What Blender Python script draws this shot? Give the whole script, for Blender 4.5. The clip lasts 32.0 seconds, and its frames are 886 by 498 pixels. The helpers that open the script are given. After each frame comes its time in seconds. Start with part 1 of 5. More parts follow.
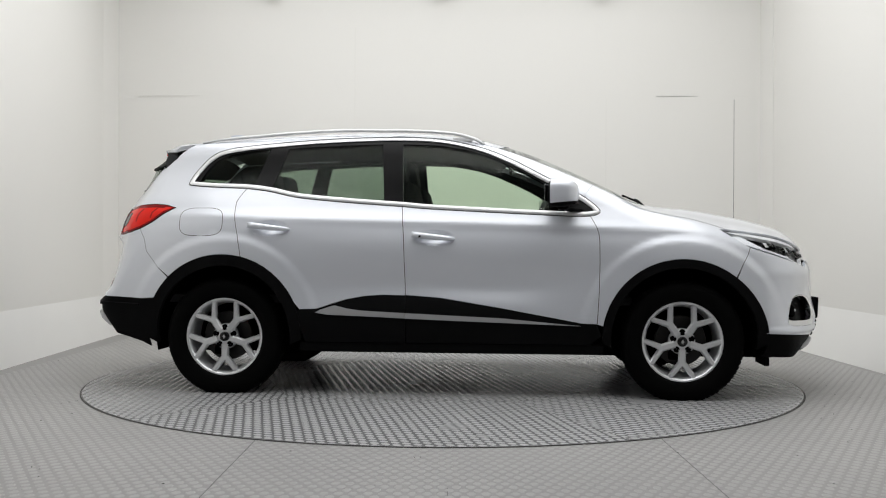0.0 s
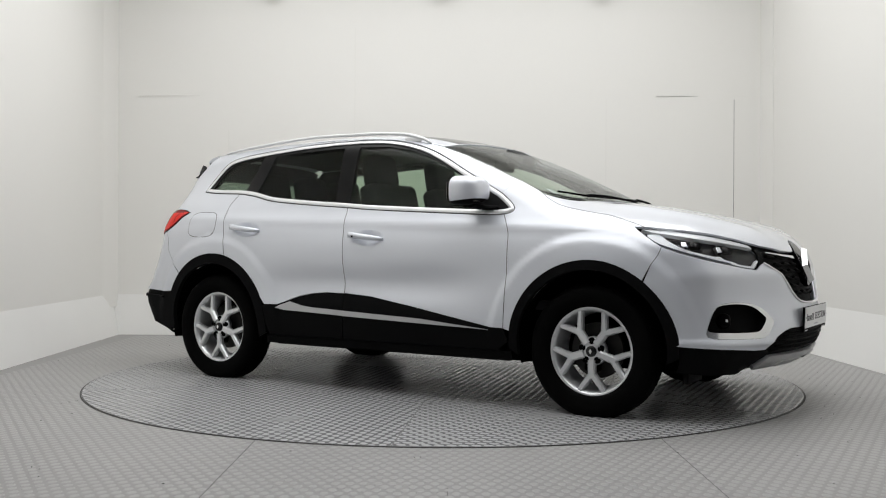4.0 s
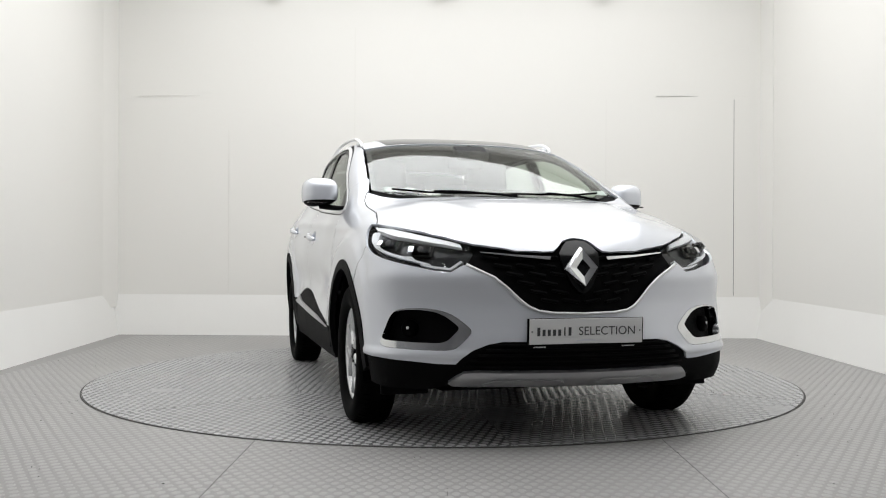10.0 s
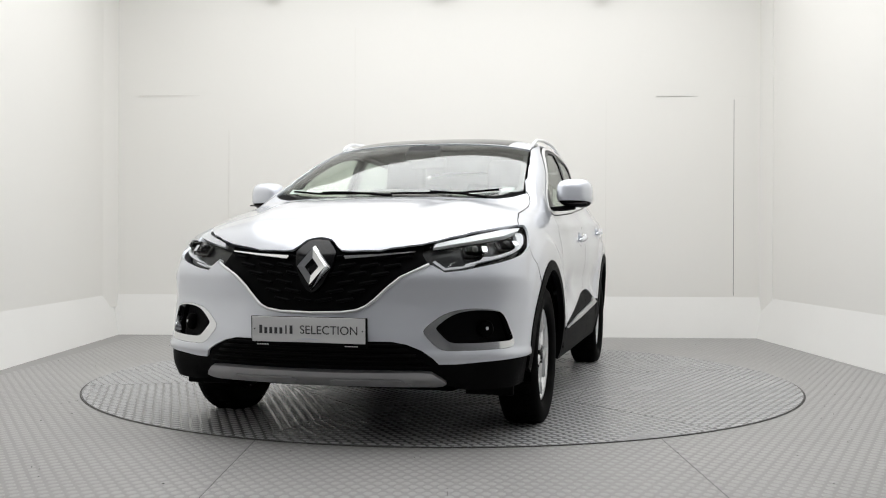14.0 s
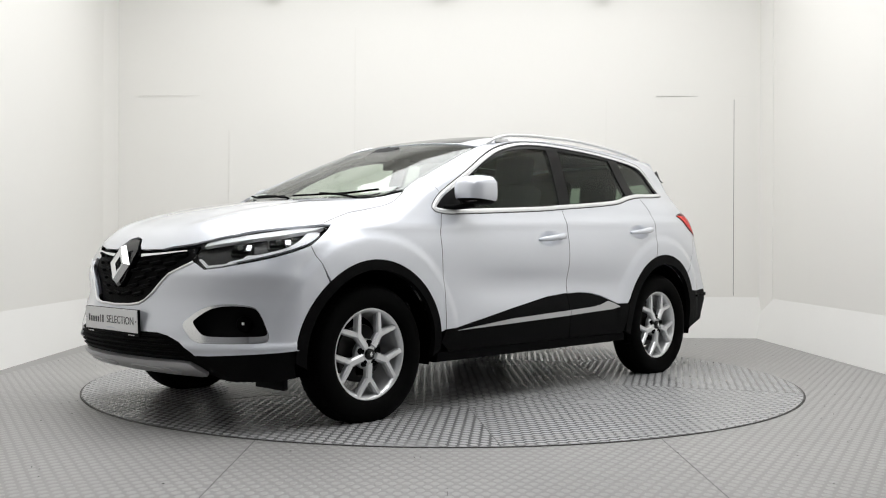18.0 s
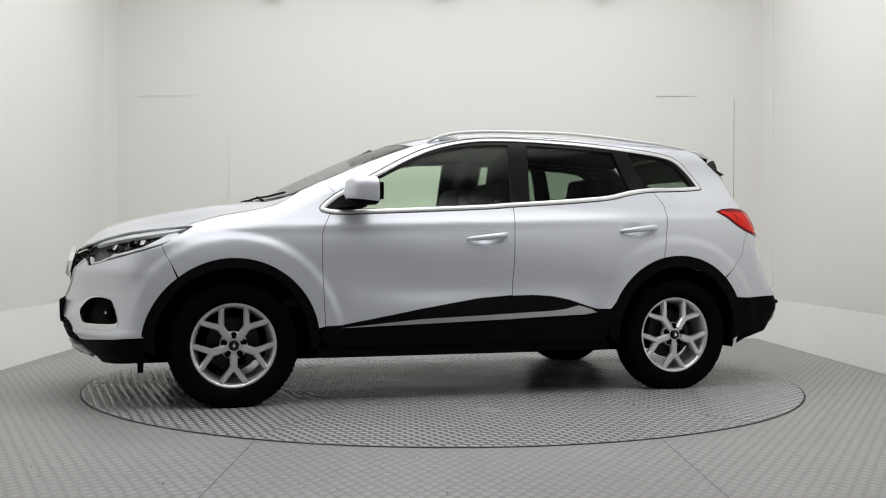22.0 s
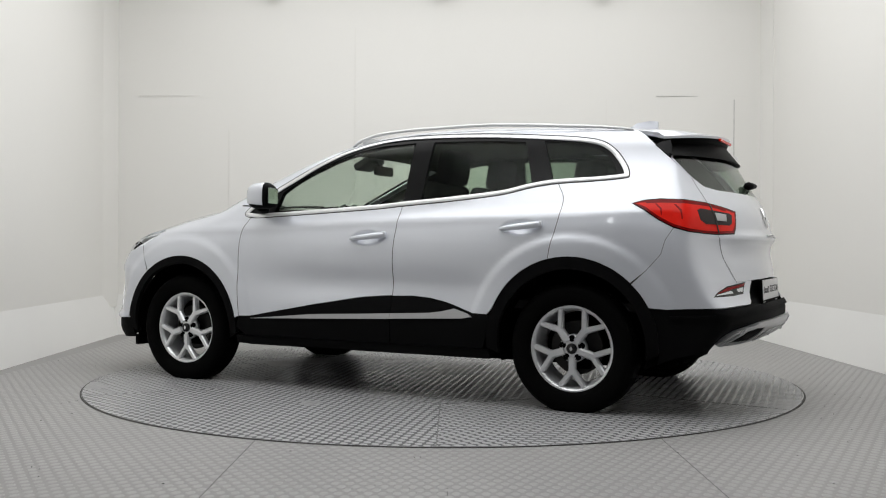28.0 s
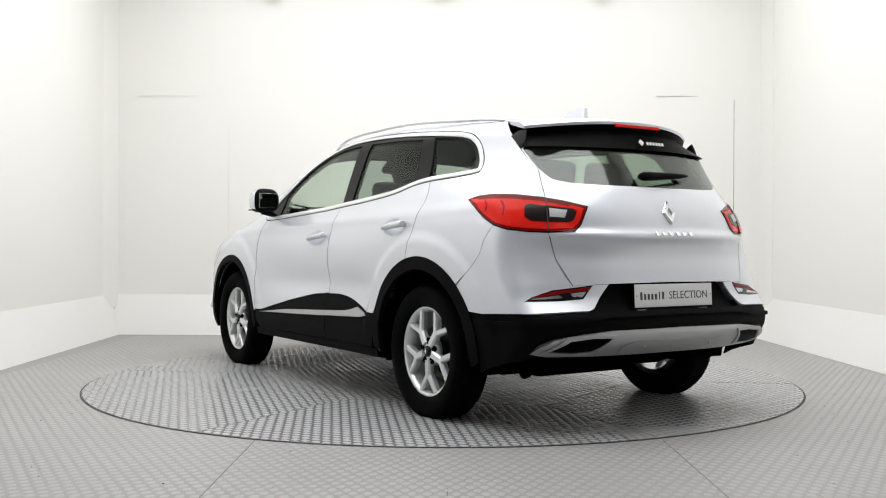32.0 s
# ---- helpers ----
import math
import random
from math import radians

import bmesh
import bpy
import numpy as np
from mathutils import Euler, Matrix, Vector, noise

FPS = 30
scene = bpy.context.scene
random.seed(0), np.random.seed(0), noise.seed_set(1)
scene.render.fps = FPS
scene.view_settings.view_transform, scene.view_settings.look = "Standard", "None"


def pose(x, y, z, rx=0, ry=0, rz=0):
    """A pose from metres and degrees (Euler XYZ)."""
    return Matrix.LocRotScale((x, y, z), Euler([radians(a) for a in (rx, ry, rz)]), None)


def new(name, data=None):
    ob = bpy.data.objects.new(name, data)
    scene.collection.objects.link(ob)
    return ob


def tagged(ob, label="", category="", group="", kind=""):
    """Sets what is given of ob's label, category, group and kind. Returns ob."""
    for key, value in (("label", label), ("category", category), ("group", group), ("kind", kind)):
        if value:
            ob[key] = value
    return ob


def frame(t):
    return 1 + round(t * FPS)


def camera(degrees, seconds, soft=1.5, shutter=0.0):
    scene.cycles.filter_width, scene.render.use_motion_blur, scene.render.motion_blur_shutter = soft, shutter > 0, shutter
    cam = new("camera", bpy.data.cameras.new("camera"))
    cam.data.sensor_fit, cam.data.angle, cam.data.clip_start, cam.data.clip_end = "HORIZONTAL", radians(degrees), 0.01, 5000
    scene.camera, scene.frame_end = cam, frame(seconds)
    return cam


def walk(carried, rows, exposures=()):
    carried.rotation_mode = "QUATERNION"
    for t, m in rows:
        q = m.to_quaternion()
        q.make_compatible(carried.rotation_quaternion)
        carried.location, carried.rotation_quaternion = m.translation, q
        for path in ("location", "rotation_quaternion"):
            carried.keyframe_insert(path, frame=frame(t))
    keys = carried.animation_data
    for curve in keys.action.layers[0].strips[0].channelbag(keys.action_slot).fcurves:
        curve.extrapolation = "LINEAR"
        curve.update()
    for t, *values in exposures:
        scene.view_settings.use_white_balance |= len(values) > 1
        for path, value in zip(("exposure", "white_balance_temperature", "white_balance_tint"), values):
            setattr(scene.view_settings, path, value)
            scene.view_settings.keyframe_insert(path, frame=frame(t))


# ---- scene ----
cam = camera(49.38, 32.0, soft=1.1)
STAND = pose(0, -6.391, 0.8595, 90 - 0.108, -0.2295, 0.013)
walk(cam, [(0.0, STAND), (32.0, STAND)], exposures=[(0.0, 0.22), (1.5, 0.16), (2.5, 0.15), (5.0, 0.28), (8.0, 0.50), (9.0, 0.51), (10.0, 0.45), (14.0, 0.46), (17.0, 0.52), (19.0, 0.49), (20.0, 0.44), (21.0, 0.27), (23.0, 0.15), (25.0, 0.12), (28.0, 0.18), (30.0, 0.36), (32.0, 0.68)])

# ---- light: a bright studio under a ceiling of lamps ----
world = bpy.data.worlds.new("studio_air")
scene.world = world
world.use_nodes = True
world.node_tree.nodes["Background"].inputs[0].default_value = (0.9, 0.93, 1.0, 1)
world.node_tree.nodes["Background"].inputs[1].default_value = 0.05


def lamp(name, x, y, z, sx, sy, watts, rx=0, ry=0, colour=(0.985, 0.993, 1.0)):
    light = bpy.data.lights.new(name, "AREA")
    light.shape, light.size, light.size_y, light.energy, light.color = "RECTANGLE", sx, sy, watts, colour
    ob = new(name, light)
    ob.matrix_world = pose(x, y, z, rx, ry, 0)
    return ob


lamp("ceiling_lamp", 0, -0.72, 3.98, 5.4, 6.0, 190)
for lx in (-1.9, 1.9):   # two small lamps nearer to the camera
    lamp("panel_lamp", lx, -5.3, 3.9, 0.25, 0.35, 2.5)


# ---- materials ----
def material(name, colour, rough=0.5, metal=0.0, coat=0.0, grain=0.0, grain_size=200.0, bump=0.0, stain=0.0, stain_size=1.5, spec=0.5, vary=0.0):
    m = bpy.data.materials.new(name)
    m.use_nodes = True
    n, link = m.node_tree.nodes, m.node_tree.links
    b = n["Principled BSDF"]
    b.inputs["Base Color"].default_value = (*colour, 1)
    b.inputs["Roughness"].default_value = rough
    b.inputs["Metallic"].default_value = metal
    b.inputs["Coat Weight"].default_value = coat
    b.inputs["Coat Roughness"].default_value = 0.04
    b.inputs["Specular IOR Level"].default_value = spec
    where = n.new("ShaderNodeTexCoord")
    if grain or stain:
        fine, broad = n.new("ShaderNodeTexNoise"), n.new("ShaderNodeTexNoise")
        fine.inputs["Scale"].default_value, broad.inputs["Scale"].default_value = grain_size, stain_size
        broad.inputs["Detail"].default_value = 6
        for t in (fine, broad):
            link.new(where.outputs["Object"], t.inputs["Vector"])
        mix = n.new("ShaderNodeMath")
        mix.operation = "MULTIPLY_ADD"
        link.new(fine.outputs["Fac"], mix.inputs[0])
        mix.inputs[1].default_value, mix.inputs[2].default_value = grain, 1 - grain / 2 - stain / 2
        add = n.new("ShaderNodeMath")
        add.operation = "MULTIPLY_ADD"
        link.new(broad.outputs["Fac"], add.inputs[0])
        add.inputs[1].default_value = stain
        link.new(mix.outputs[0], add.inputs[2])
        tint = n.new("ShaderNodeMix")
        tint.data_type, tint.blend_type = "RGBA", "MULTIPLY"
        tint.inputs["Factor"].default_value = 1
        tint.inputs["A"].default_value = (*colour, 1)
        link.new(add.outputs[0], tint.inputs["B"])
        link.new(tint.outputs["Result"], b.inputs["Base Color"])
        wear = n.new("ShaderNodeMath")
        wear.operation = "MULTIPLY_ADD"
        link.new(broad.outputs["Fac"], wear.inputs[0])
        wear.inputs[1].default_value, wear.inputs[2].default_value = 0.25 * (stain > 0), rough - 0.125 * (stain > 0)
        link.new(wear.outputs[0], b.inputs["Roughness"])
        if bump:
            relief = n.new("ShaderNodeBump")
            relief.inputs["Strength"].default_value, relief.inputs["Distance"].default_value = bump, 0.002
            link.new(fine.outputs["Fac"], relief.inputs["Height"])
            link.new(relief.outputs["Normal"], b.inputs["Normal"])
    return m


def clear(name, tint, gloss=0.02, mirror=0.04, slant=0.75):
    """Thin glass: it lets tinted light through and mirrors more at a slant."""
    m = bpy.data.materials.new(name)
    m.use_nodes = True
    n, link = m.node_tree.nodes, m.node_tree.links
    n.remove(n["Principled BSDF"])
    a, g, f, mix = n.new("ShaderNodeBsdfTransparent"), n.new("ShaderNodeBsdfGlossy"), n.new("ShaderNodeLayerWeight"), n.new("ShaderNodeMixShader")
    a.inputs[0].default_value = (*tint, 1)
    g.inputs["Roughness"].default_value = gloss
    f.inputs["Blend"].default_value = 0.5
    rise, lift = n.new("ShaderNodeMath"), n.new("ShaderNodeMath")
    rise.operation, lift.operation = "POWER", "MULTIPLY_ADD"
    rise.inputs[1].default_value = 5
    lift.inputs[1].default_value, lift.inputs[2].default_value = slant, mirror
    link.new(f.outputs["Facing"], rise.inputs[0])
    link.new(rise.outputs[0], lift.inputs[0])
    link.new(lift.outputs[0], mix.inputs[0])
    link.new(a.outputs[0], mix.inputs[1])
    link.new(g.outputs[0], mix.inputs[2])
    link.new(mix.outputs[0], n["Material Output"].inputs[0])
    return m


PAINT = material("pearl_white_paint", (0.705, 0.727, 0.78), 0.40, 0.42, coat=1.0, grain=0.04, grain_size=1400)
BLACK = material("black_moulded_plastic", (0.0045, 0.0045, 0.0048), 0.6, grain=0.4, grain_size=700, bump=0.25, spec=0.04)
SATIN_BLACK = material("satin_black_trim", (0.003, 0.003, 0.0033), 0.35, spec=0.14)
GLOSS = material("gloss_black", (0.004, 0.004, 0.0045), 0.12, spec=0.35)
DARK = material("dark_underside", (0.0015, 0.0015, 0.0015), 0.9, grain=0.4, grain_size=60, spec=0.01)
CHROME = material("chrome", (0.80, 0.81, 0.82), 0.12, 1.0)
SATIN = material("satin_silver", (0.48, 0.48, 0.49), 0.36, 0.6, grain=0.08, grain_size=500)
RAIL = material("satin_aluminium", (0.78, 0.785, 0.79), 0.35, 0.2, grain=0.04, grain_size=400)
DEEP_RED = material("dark_red_lamp_plastic", (0.20, 0.004, 0.004), 0.2, coat=0.1, spec=0.12)
BRIGHT = material("bright_trim", (0.84, 0.845, 0.85), 0.22, 0.35)
ALLOY = material("silver_alloy", (0.72, 0.73, 0.74), 0.3, 0.6, coat=0.4, grain=0.05, grain_size=300)
TYRE = material("tyre_rubber", (0.0018, 0.0018, 0.0018), 0.75, grain=0.5, grain_size=120, bump=0.3, spec=0.05)
GLASS = clear("green_tinted_glass", (0.885, 0.94, 0.875), 0.12, mirror=0.014)
PRIVACY = clear("dark_tinted_glass", (0.66, 0.72, 0.665), 0.12, mirror=0.010)
SCREEN = clear("windscreen_glass", (0.955, 0.975, 0.965), mirror=0.11, slant=0.5)
REAR_SCREEN = clear("dark_rear_glass", (0.68, 0.74, 0.685), 0.0, mirror=0.08)
LENS = clear("lamp_lens", (0.97, 0.975, 0.98), mirror=0.006, slant=0.1)
WALL = material("warm_white_wall_paint", (0.815, 0.804, 0.773), 0.75, grain=0.02, grain_size=90, bump=0.1, stain=0.05, stain_size=0.5)
COVE = material("scuffed_white_paint", (0.815, 0.81, 0.79), 0.6, grain=0.02, grain_size=60, stain=0.07, stain_size=1.2)
PLATE = material("grey_painted_tread_plate", (0.19, 0.19, 0.193), 0.25, spec=0.3, grain=0.15, grain_size=150, stain=0.2, stain_size=1.1)
WORN = material("worn_tread_tops", (0.37, 0.37, 0.375), 0.42, spec=0.35, grain=0.15, grain_size=200, stain=0.2, stain_size=1.3)
DUSTY = material("dusty_tread_tops", (0.35, 0.345, 0.340), 0.46, 0.1, grain=0.15, grain_size=200, stain=0.4, stain_size=1.1)
DUSTY_PLATE = material("dusty_grey_floor_plate", (0.275, 0.269, 0.263), 0.5, grain=0.15, grain_size=120, stain=0.45, stain_size=0.9)
# for added surfaces out of view; dark so less light bounces onto the car
UNSEEN = material("unseen_dark_wall", (0.34, 0.34, 0.35), 0.9, grain=0.2, grain_size=30)
SEAM = material("dark_joint", (0.05, 0.048, 0.045), 0.9)
SEAM_GREY = material("dusty_grey_joint", (0.16, 0.158, 0.155), 0.9)
JET = material("deep_gloss_black", (0.001, 0.001, 0.0011), 0.45, spec=0.02)


# ---- building helpers ----
def mesh_of(name, verts, faces, mat, smooth=False):
    me = bpy.data.meshes.new(name)
    me.from_pydata([tuple(map(float, v)) for v in verts], [], [tuple(f) for f in faces])
    me.materials.append(mat)
    if smooth:
        me.polygons.foreach_set("use_smooth", [True] * len(me.polygons))
    me.update()
    return me


def piece(name, me, parent=None, label="", m=None):
    ob = new(name, me)
    if parent is not None:
        ob.parent = parent
    if m is not None:
        ob.matrix_local = m
    if label:
        tagged(ob, label)
    return ob


def part(name, bm, mat, parent=None, label="", m=None, smooth=False):
    me = bpy.data.meshes.new(name)
    bm.to_mesh(me)
    bm.free()
    me.materials.append(mat)
    if smooth:
        me.polygons.foreach_set("use_smooth", [True] * len(me.polygons))
        me.set_sharp_from_angle(angle=radians(35))
    return piece(name, me, parent, label, m)


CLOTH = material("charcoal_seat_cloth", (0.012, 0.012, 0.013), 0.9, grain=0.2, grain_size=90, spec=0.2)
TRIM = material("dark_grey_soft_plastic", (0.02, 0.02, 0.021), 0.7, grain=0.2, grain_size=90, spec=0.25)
# a pale grey lining; the cabin's shade is put into its low colour
LINING = material("shade_darkened_lining", (0.045, 0.044, 0.043), 0.95, grain=0.1, grain_size=60)
RED = material("red_lamp_plastic", (0.78, 0.02, 0.012), 0.2, coat=0.12, spec=0.1, grain=0.15, grain_size=40)
SMOKE = material("smoked_lamp_inside", (0.012, 0.006, 0.006), 0.25, coat=0.2, spec=0.2)
SILVER = material("bright_reflector", (0.75, 0.76, 0.78), 0.16, 1.0)
WHITE = material("white_light_guide", (0.9, 0.91, 0.93), 0.3)
BOARD = material("pale_grey_plate", (0.76, 0.76, 0.76), 0.45, grain=0.03, grain_size=300)
INK = material("dark_grey_print", (0.05, 0.05, 0.055), 0.5)
STEEL = material("brake_disc_steel", (0.03, 0.029, 0.028), 0.5, 0.8, grain=0.1, grain_size=300)
PAPER = material("pale_paper_sticker", (0.55, 0.62, 0.58), 0.6, grain=0.05)


def block(sx, sy, sz, at=(0, 0, 0), bevel=0.0, turn=None, segments=2):
    bm = bmesh.new()
    bmesh.ops.create_cube(bm, size=1)
    bmesh.ops.scale(bm, vec=(sx, sy, sz), verts=bm.verts)
    if bevel:
        bmesh.ops.bevel(bm, geom=bm.edges[:], offset=bevel, segments=segments, affect="EDGES", profile=0.5)
    if turn is not None:
        bmesh.ops.transform(bm, matrix=turn, verts=bm.verts)
    bmesh.ops.translate(bm, vec=at, verts=bm.verts)
    return bm


def lathe(profile, n=64, axis="y"):
    """A turned body: profile of (radius, along) round the axis."""
    verts, faces, k = [], [], len(profile)
    for i in range(n):
        a = 2 * math.pi * i / n
        for r, s in profile:
            verts.append((r * math.cos(a), s, r * math.sin(a)) if axis == "y" else (r * math.cos(a), r * math.sin(a), s))
    for i in range(n):
        for j in range(k - 1):
            a, b = i * k + j, ((i + 1) % n) * k + j
            faces.append((a, b, b + 1, a + 1) if axis == "z" else (a, a + 1, b + 1, b))
    return verts, faces


def spline(points, n=8, closed=False):
    """A smooth line through the points."""
    p = np.array(points, float)
    k = len(p)
    out = []
    for i in range(k if closed else k - 1):
        a, b, c, d = (p[(i + j) % k] if closed else p[min(max(i + j, 0), k - 1)] for j in (-1, 0, 1, 2))
        for t in np.arange(n) / n:
            out.append(0.5 * (2 * b + (c - a) * t + (2 * a - 5 * b + 4 * c - d) * t * t + (3 * b - a - 3 * c + d) * t ** 3))
    if not closed:
        out.append(p[-1])
    return np.array(out)


def tube(points, radius, n=8, flat=1.0):
    """A bar along a line; radius may be a list. Returns verts and faces."""
    p = np.array(points, float)
    r = np.broadcast_to(radius, len(p))
    verts, faces = [], []
    for i in range(len(p)):
        t = Vector(p[min(i + 1, len(p) - 1)] - p[max(i - 1, 0)]).normalized()
        side = t.cross(Vector((0, 0, 1)))
        side = (side if side.length > 0.05 else t.cross(Vector((1, 0, 0)))).normalized()
        up = side.cross(t)
        for j in range(n):
            a = 2 * math.pi * j / n
            verts.append(Vector(p[i]) + (side * math.cos(a) + up * math.sin(a) * flat) * r[i])
    for i in range(len(p) - 1):
        for j in range(n):
            faces.append((i * n + j, i * n + (j + 1) % n, (i + 1) * n + (j + 1) % n, (i + 1) * n + j))
    faces += [tuple(range(n))[::-1], tuple((len(p) - 1) * n + j for j in range(n))]
    return verts, faces


# ---- the car's outer skin: x ahead, y to its left, z up from the ground, origin between the axles ----
def curve(q, xs, ys):
    """A smooth curve through (xs, ys), xs rising, at q."""
    xs, ys, q = np.asarray(xs, float), np.asarray(ys, float), np.asarray(q, float)
    m = np.gradient(ys, xs, axis=0)
    i = np.clip(np.searchsorted(xs, q) - 1, 0, len(xs) - 2)
    h = xs[i + 1] - xs[i]
    t = np.clip((q - xs[i]) / h, 0, 1)
    a, b = ys[i], ys[i + 1]
    if ys.ndim == 2:
        h, t = h[:, None], t[:, None]
    return a * (1 + 2 * t) * (1 - t) ** 2 + m[i] * h * t * (1 - t) ** 2 + b * t * t * (3 - 2 * t) - m[i + 1] * h * t * t * (1 - t)


SIDE_X = (-2.2, -1.9, -1.6, -1.2, -0.4, 0.4, 1.1, 1.55, 1.9, 2.2)
SIDE_Z = (0.2, 0.33, 0.5, 0.7, 0.9, 1.0, 1.1, 1.3, 1.52)
HALF_WIDTH = np.array([
    (.72, .80, .86, .875, .875, .875, .87, .86, .82, .76),
    (.78, .84, .885, .903, .905, .905, .897, .893, .855, .79),
    (.79, .85, .89, .91, .911, .911, .905, .90, .855, .79),
    (.78, .85, .895, .912, .905, .905, .905, .90, .85, .78),
    (.75, .83, .885, .905, .892, .89, .885, .865, .82, .75),
    (.72, .80, .865, .885, .865, .862, .85, .82, .79, .72),
    (.67, .75, .815, .835, .82, .82, .805, .785, .75, .68),
    (.55, .61, .67, .722, .753, .757, .73, .69, .64, .58),
    (.46, .525, .585, .642, .678, .682, .645, .60, .54, .50)]).T
AXLE = 1.323


def smax(a, b, k):
    h = np.maximum(k - np.abs(a - b), 0) / k
    return np.maximum(a, b) + h * h * k / 4


def step01(v, a, b):
    t = np.clip((v - a) / (b - a), 0, 1)
    return t * t * (3 - 2 * t)


def half_width(x, z):
    rows = curve(z, SIDE_Z, HALF_WIDTH.T)
    xs = np.array(SIDE_X)
    m = np.gradient(rows, xs, axis=1)
    i = np.clip(np.searchsorted(xs, x) - 1, 0, len(xs) - 2)
    n = np.arange(len(i))
    h = xs[i + 1] - xs[i]
    t = np.clip((x - xs[i]) / h, 0, 1)
    y = rows[n, i] * (1 + 2 * t) * (1 - t) ** 2 + m[n, i] * h * t * (1 - t) ** 2 + rows[n, i + 1] * t * t * (3 - 2 * t) - m[n, i + 1] * h * t * t * (1 - t)
    for ax in (-AXLE, AXLE):   # the raised bands round the wheel arches
        r = np.hypot(x - ax, (z - 0.33) * 0.98)
        y = y + 0.012 * (1 - step01(r, 0.545, 0.605)) * step01(z, 0.3, 0.5)
    # the doors' hollow above the cladding, deepest behind the front wheel
    y = y - 0.034 * np.exp(-((z - 0.63 - 0.03 * x) / 0.10) ** 2) * step01(x, -1.02, -0.65) * (1 - step01(x, 0.25, 0.95))
    # a soft shoulder line under the windows
    y = y + 0.006 * np.exp(-((z - 1.0 + 0.03 * x) / 0.03) ** 2)
    return y + 0.5 * cheek(z) * step01(x, 1.72, 1.95)


def top_z(x, y):
    zc = curve(x, (-2.3, -1.95, -1.6, -1.3, -0.9, -0.45, -0.15, 0.1, 0.3, 0.5, 0.7, 0.93, 1.12, 1.22, 1.4, 1.6, 1.8, 2.0, 2.1, 2.2, 2.35),
               (1.435, 1.488, 1.527, 1.552, 1.574, 1.585, 1.575, 1.547, 1.507, 1.442, 1.357, 1.247, 1.152, 1.128, 1.105, 1.072, 1.03, .965, .915, .845, .70))
    c = curve(x, (-2.3, 0.6, 1.2, 1.6, 2.3), (.2, .2, .14, .2, .26))
    hood = step01(x, 1.1, 1.5)
    ay = np.abs(y)
    flat = 1 - step01(x, 0.0, 0.6)   # the roof is flat between its edges
    drop = flat * (.06 * ay ** 2 + .55 * ay ** 6) + (1 - flat) * c * ay ** 2.5
    return zc - drop + hood * 0.012 * np.exp(-((np.abs(y) - 0.50 + 0.16 * (x - 1.2)) / 0.09) ** 2)


def cheek(z):
    """How far the bumper's corners stand out: full under the lamps, drawn in round the fog lamps, out again at the lip."""
    return curve(z, (.15, .28, .36, .40, .46, .54, .62, .68, .73, .80, .9, 1.3), (0, 0, .006, .012, .004, -.004, -.004, .008, .016, .006, 0, 0))


def front_x(y, z):
    xc = curve(z, (.15, .22, .28, .34, .4, .46, .52, .6, .68, .78, .86, .92, 1.2), (2.02, 2.10, 2.16, 2.205, 2.235, 2.245, 2.235, 2.218, 2.203, 2.183, 2.155, 2.125, 1.9))
    k = curve(z, (.15, .3, .42, .6, 1.2), (.25, .33, .47, .46, .47))
    # the cheeks stand out over the lower corners
    return xc - k * np.abs(y) ** 2.2 + cheek(z) * step01(np.abs(y), .22, .42)


def rear_x(y, z):
    xc = curve(z, (.15, .25, .32, .4, .48, .545, .58, .62, .7, .85, .95, 1.03, 1.12, 1.2, 1.3, 1.4, 1.47), (-2.02, -2.1, -2.17, -2.225, -2.245, -2.24, -2.215, -2.19, -2.18, -2.18, -2.17, -2.15, -2.11, -2.06, -2.0, -1.955, -1.93))
    k = curve(z, (.15, .4, .62, .85, 1.0, 1.2, 1.5), (.25, .25, .27, .42, .45, .6, .6))
    lip = 0.022 * np.exp(-((z - 0.915) / 0.024) ** 2) - 0.018 * np.exp(-((z - 0.83) / 0.06) ** 2)
    return xc + k * np.abs(y) ** 2.5 - lip * (1 - step01(np.abs(y), 0.5, 0.75))


def skin(x, y, z):
    """Below nought inside the skin, above it outside."""
    ay = np.abs(y)
    f = smax(ay - half_width(x, z), z - top_z(x, y), 0.07)
    f = smax(f, x - front_x(y, z), 0.09)
    return smax(f, rear_x(y, z) - x, 0.055)


FRONT_C, REAR_C, IN_Y, BEND = 1.5, -1.6, 0.4, 0.5
U1 = IN_Y + BEND * math.pi / 2
U2 = U1 + FRONT_C - REAR_C
U3 = U2 + BEND * math.pi / 2
U4 = U3 + IN_Y


def unroll(x, y):
    """Way round the car from the middle of its nose, to the left."""
    if x > FRONT_C:
        return y if y < IN_Y else IN_Y + BEND * math.atan2(y - IN_Y, x - FRONT_C)
    if x < REAR_C:
        return U4 - y if y < IN_Y else U3 - BEND * math.atan2(y - IN_Y, REAR_C - x)
    return U1 + FRONT_C - x


def meet(start, way, reach):
    lo, hi = np.zeros(len(start)), np.full(len(start), float(reach))
    for _ in range(26):
        mid = (lo + hi) / 2
        p = start + way * mid[:, None]
        out = skin(p[:, 0], p[:, 1], p[:, 2]) > 0
        hi, lo = np.where(out, mid, hi), np.where(out, lo, mid)
    return start + way * lo[:, None]


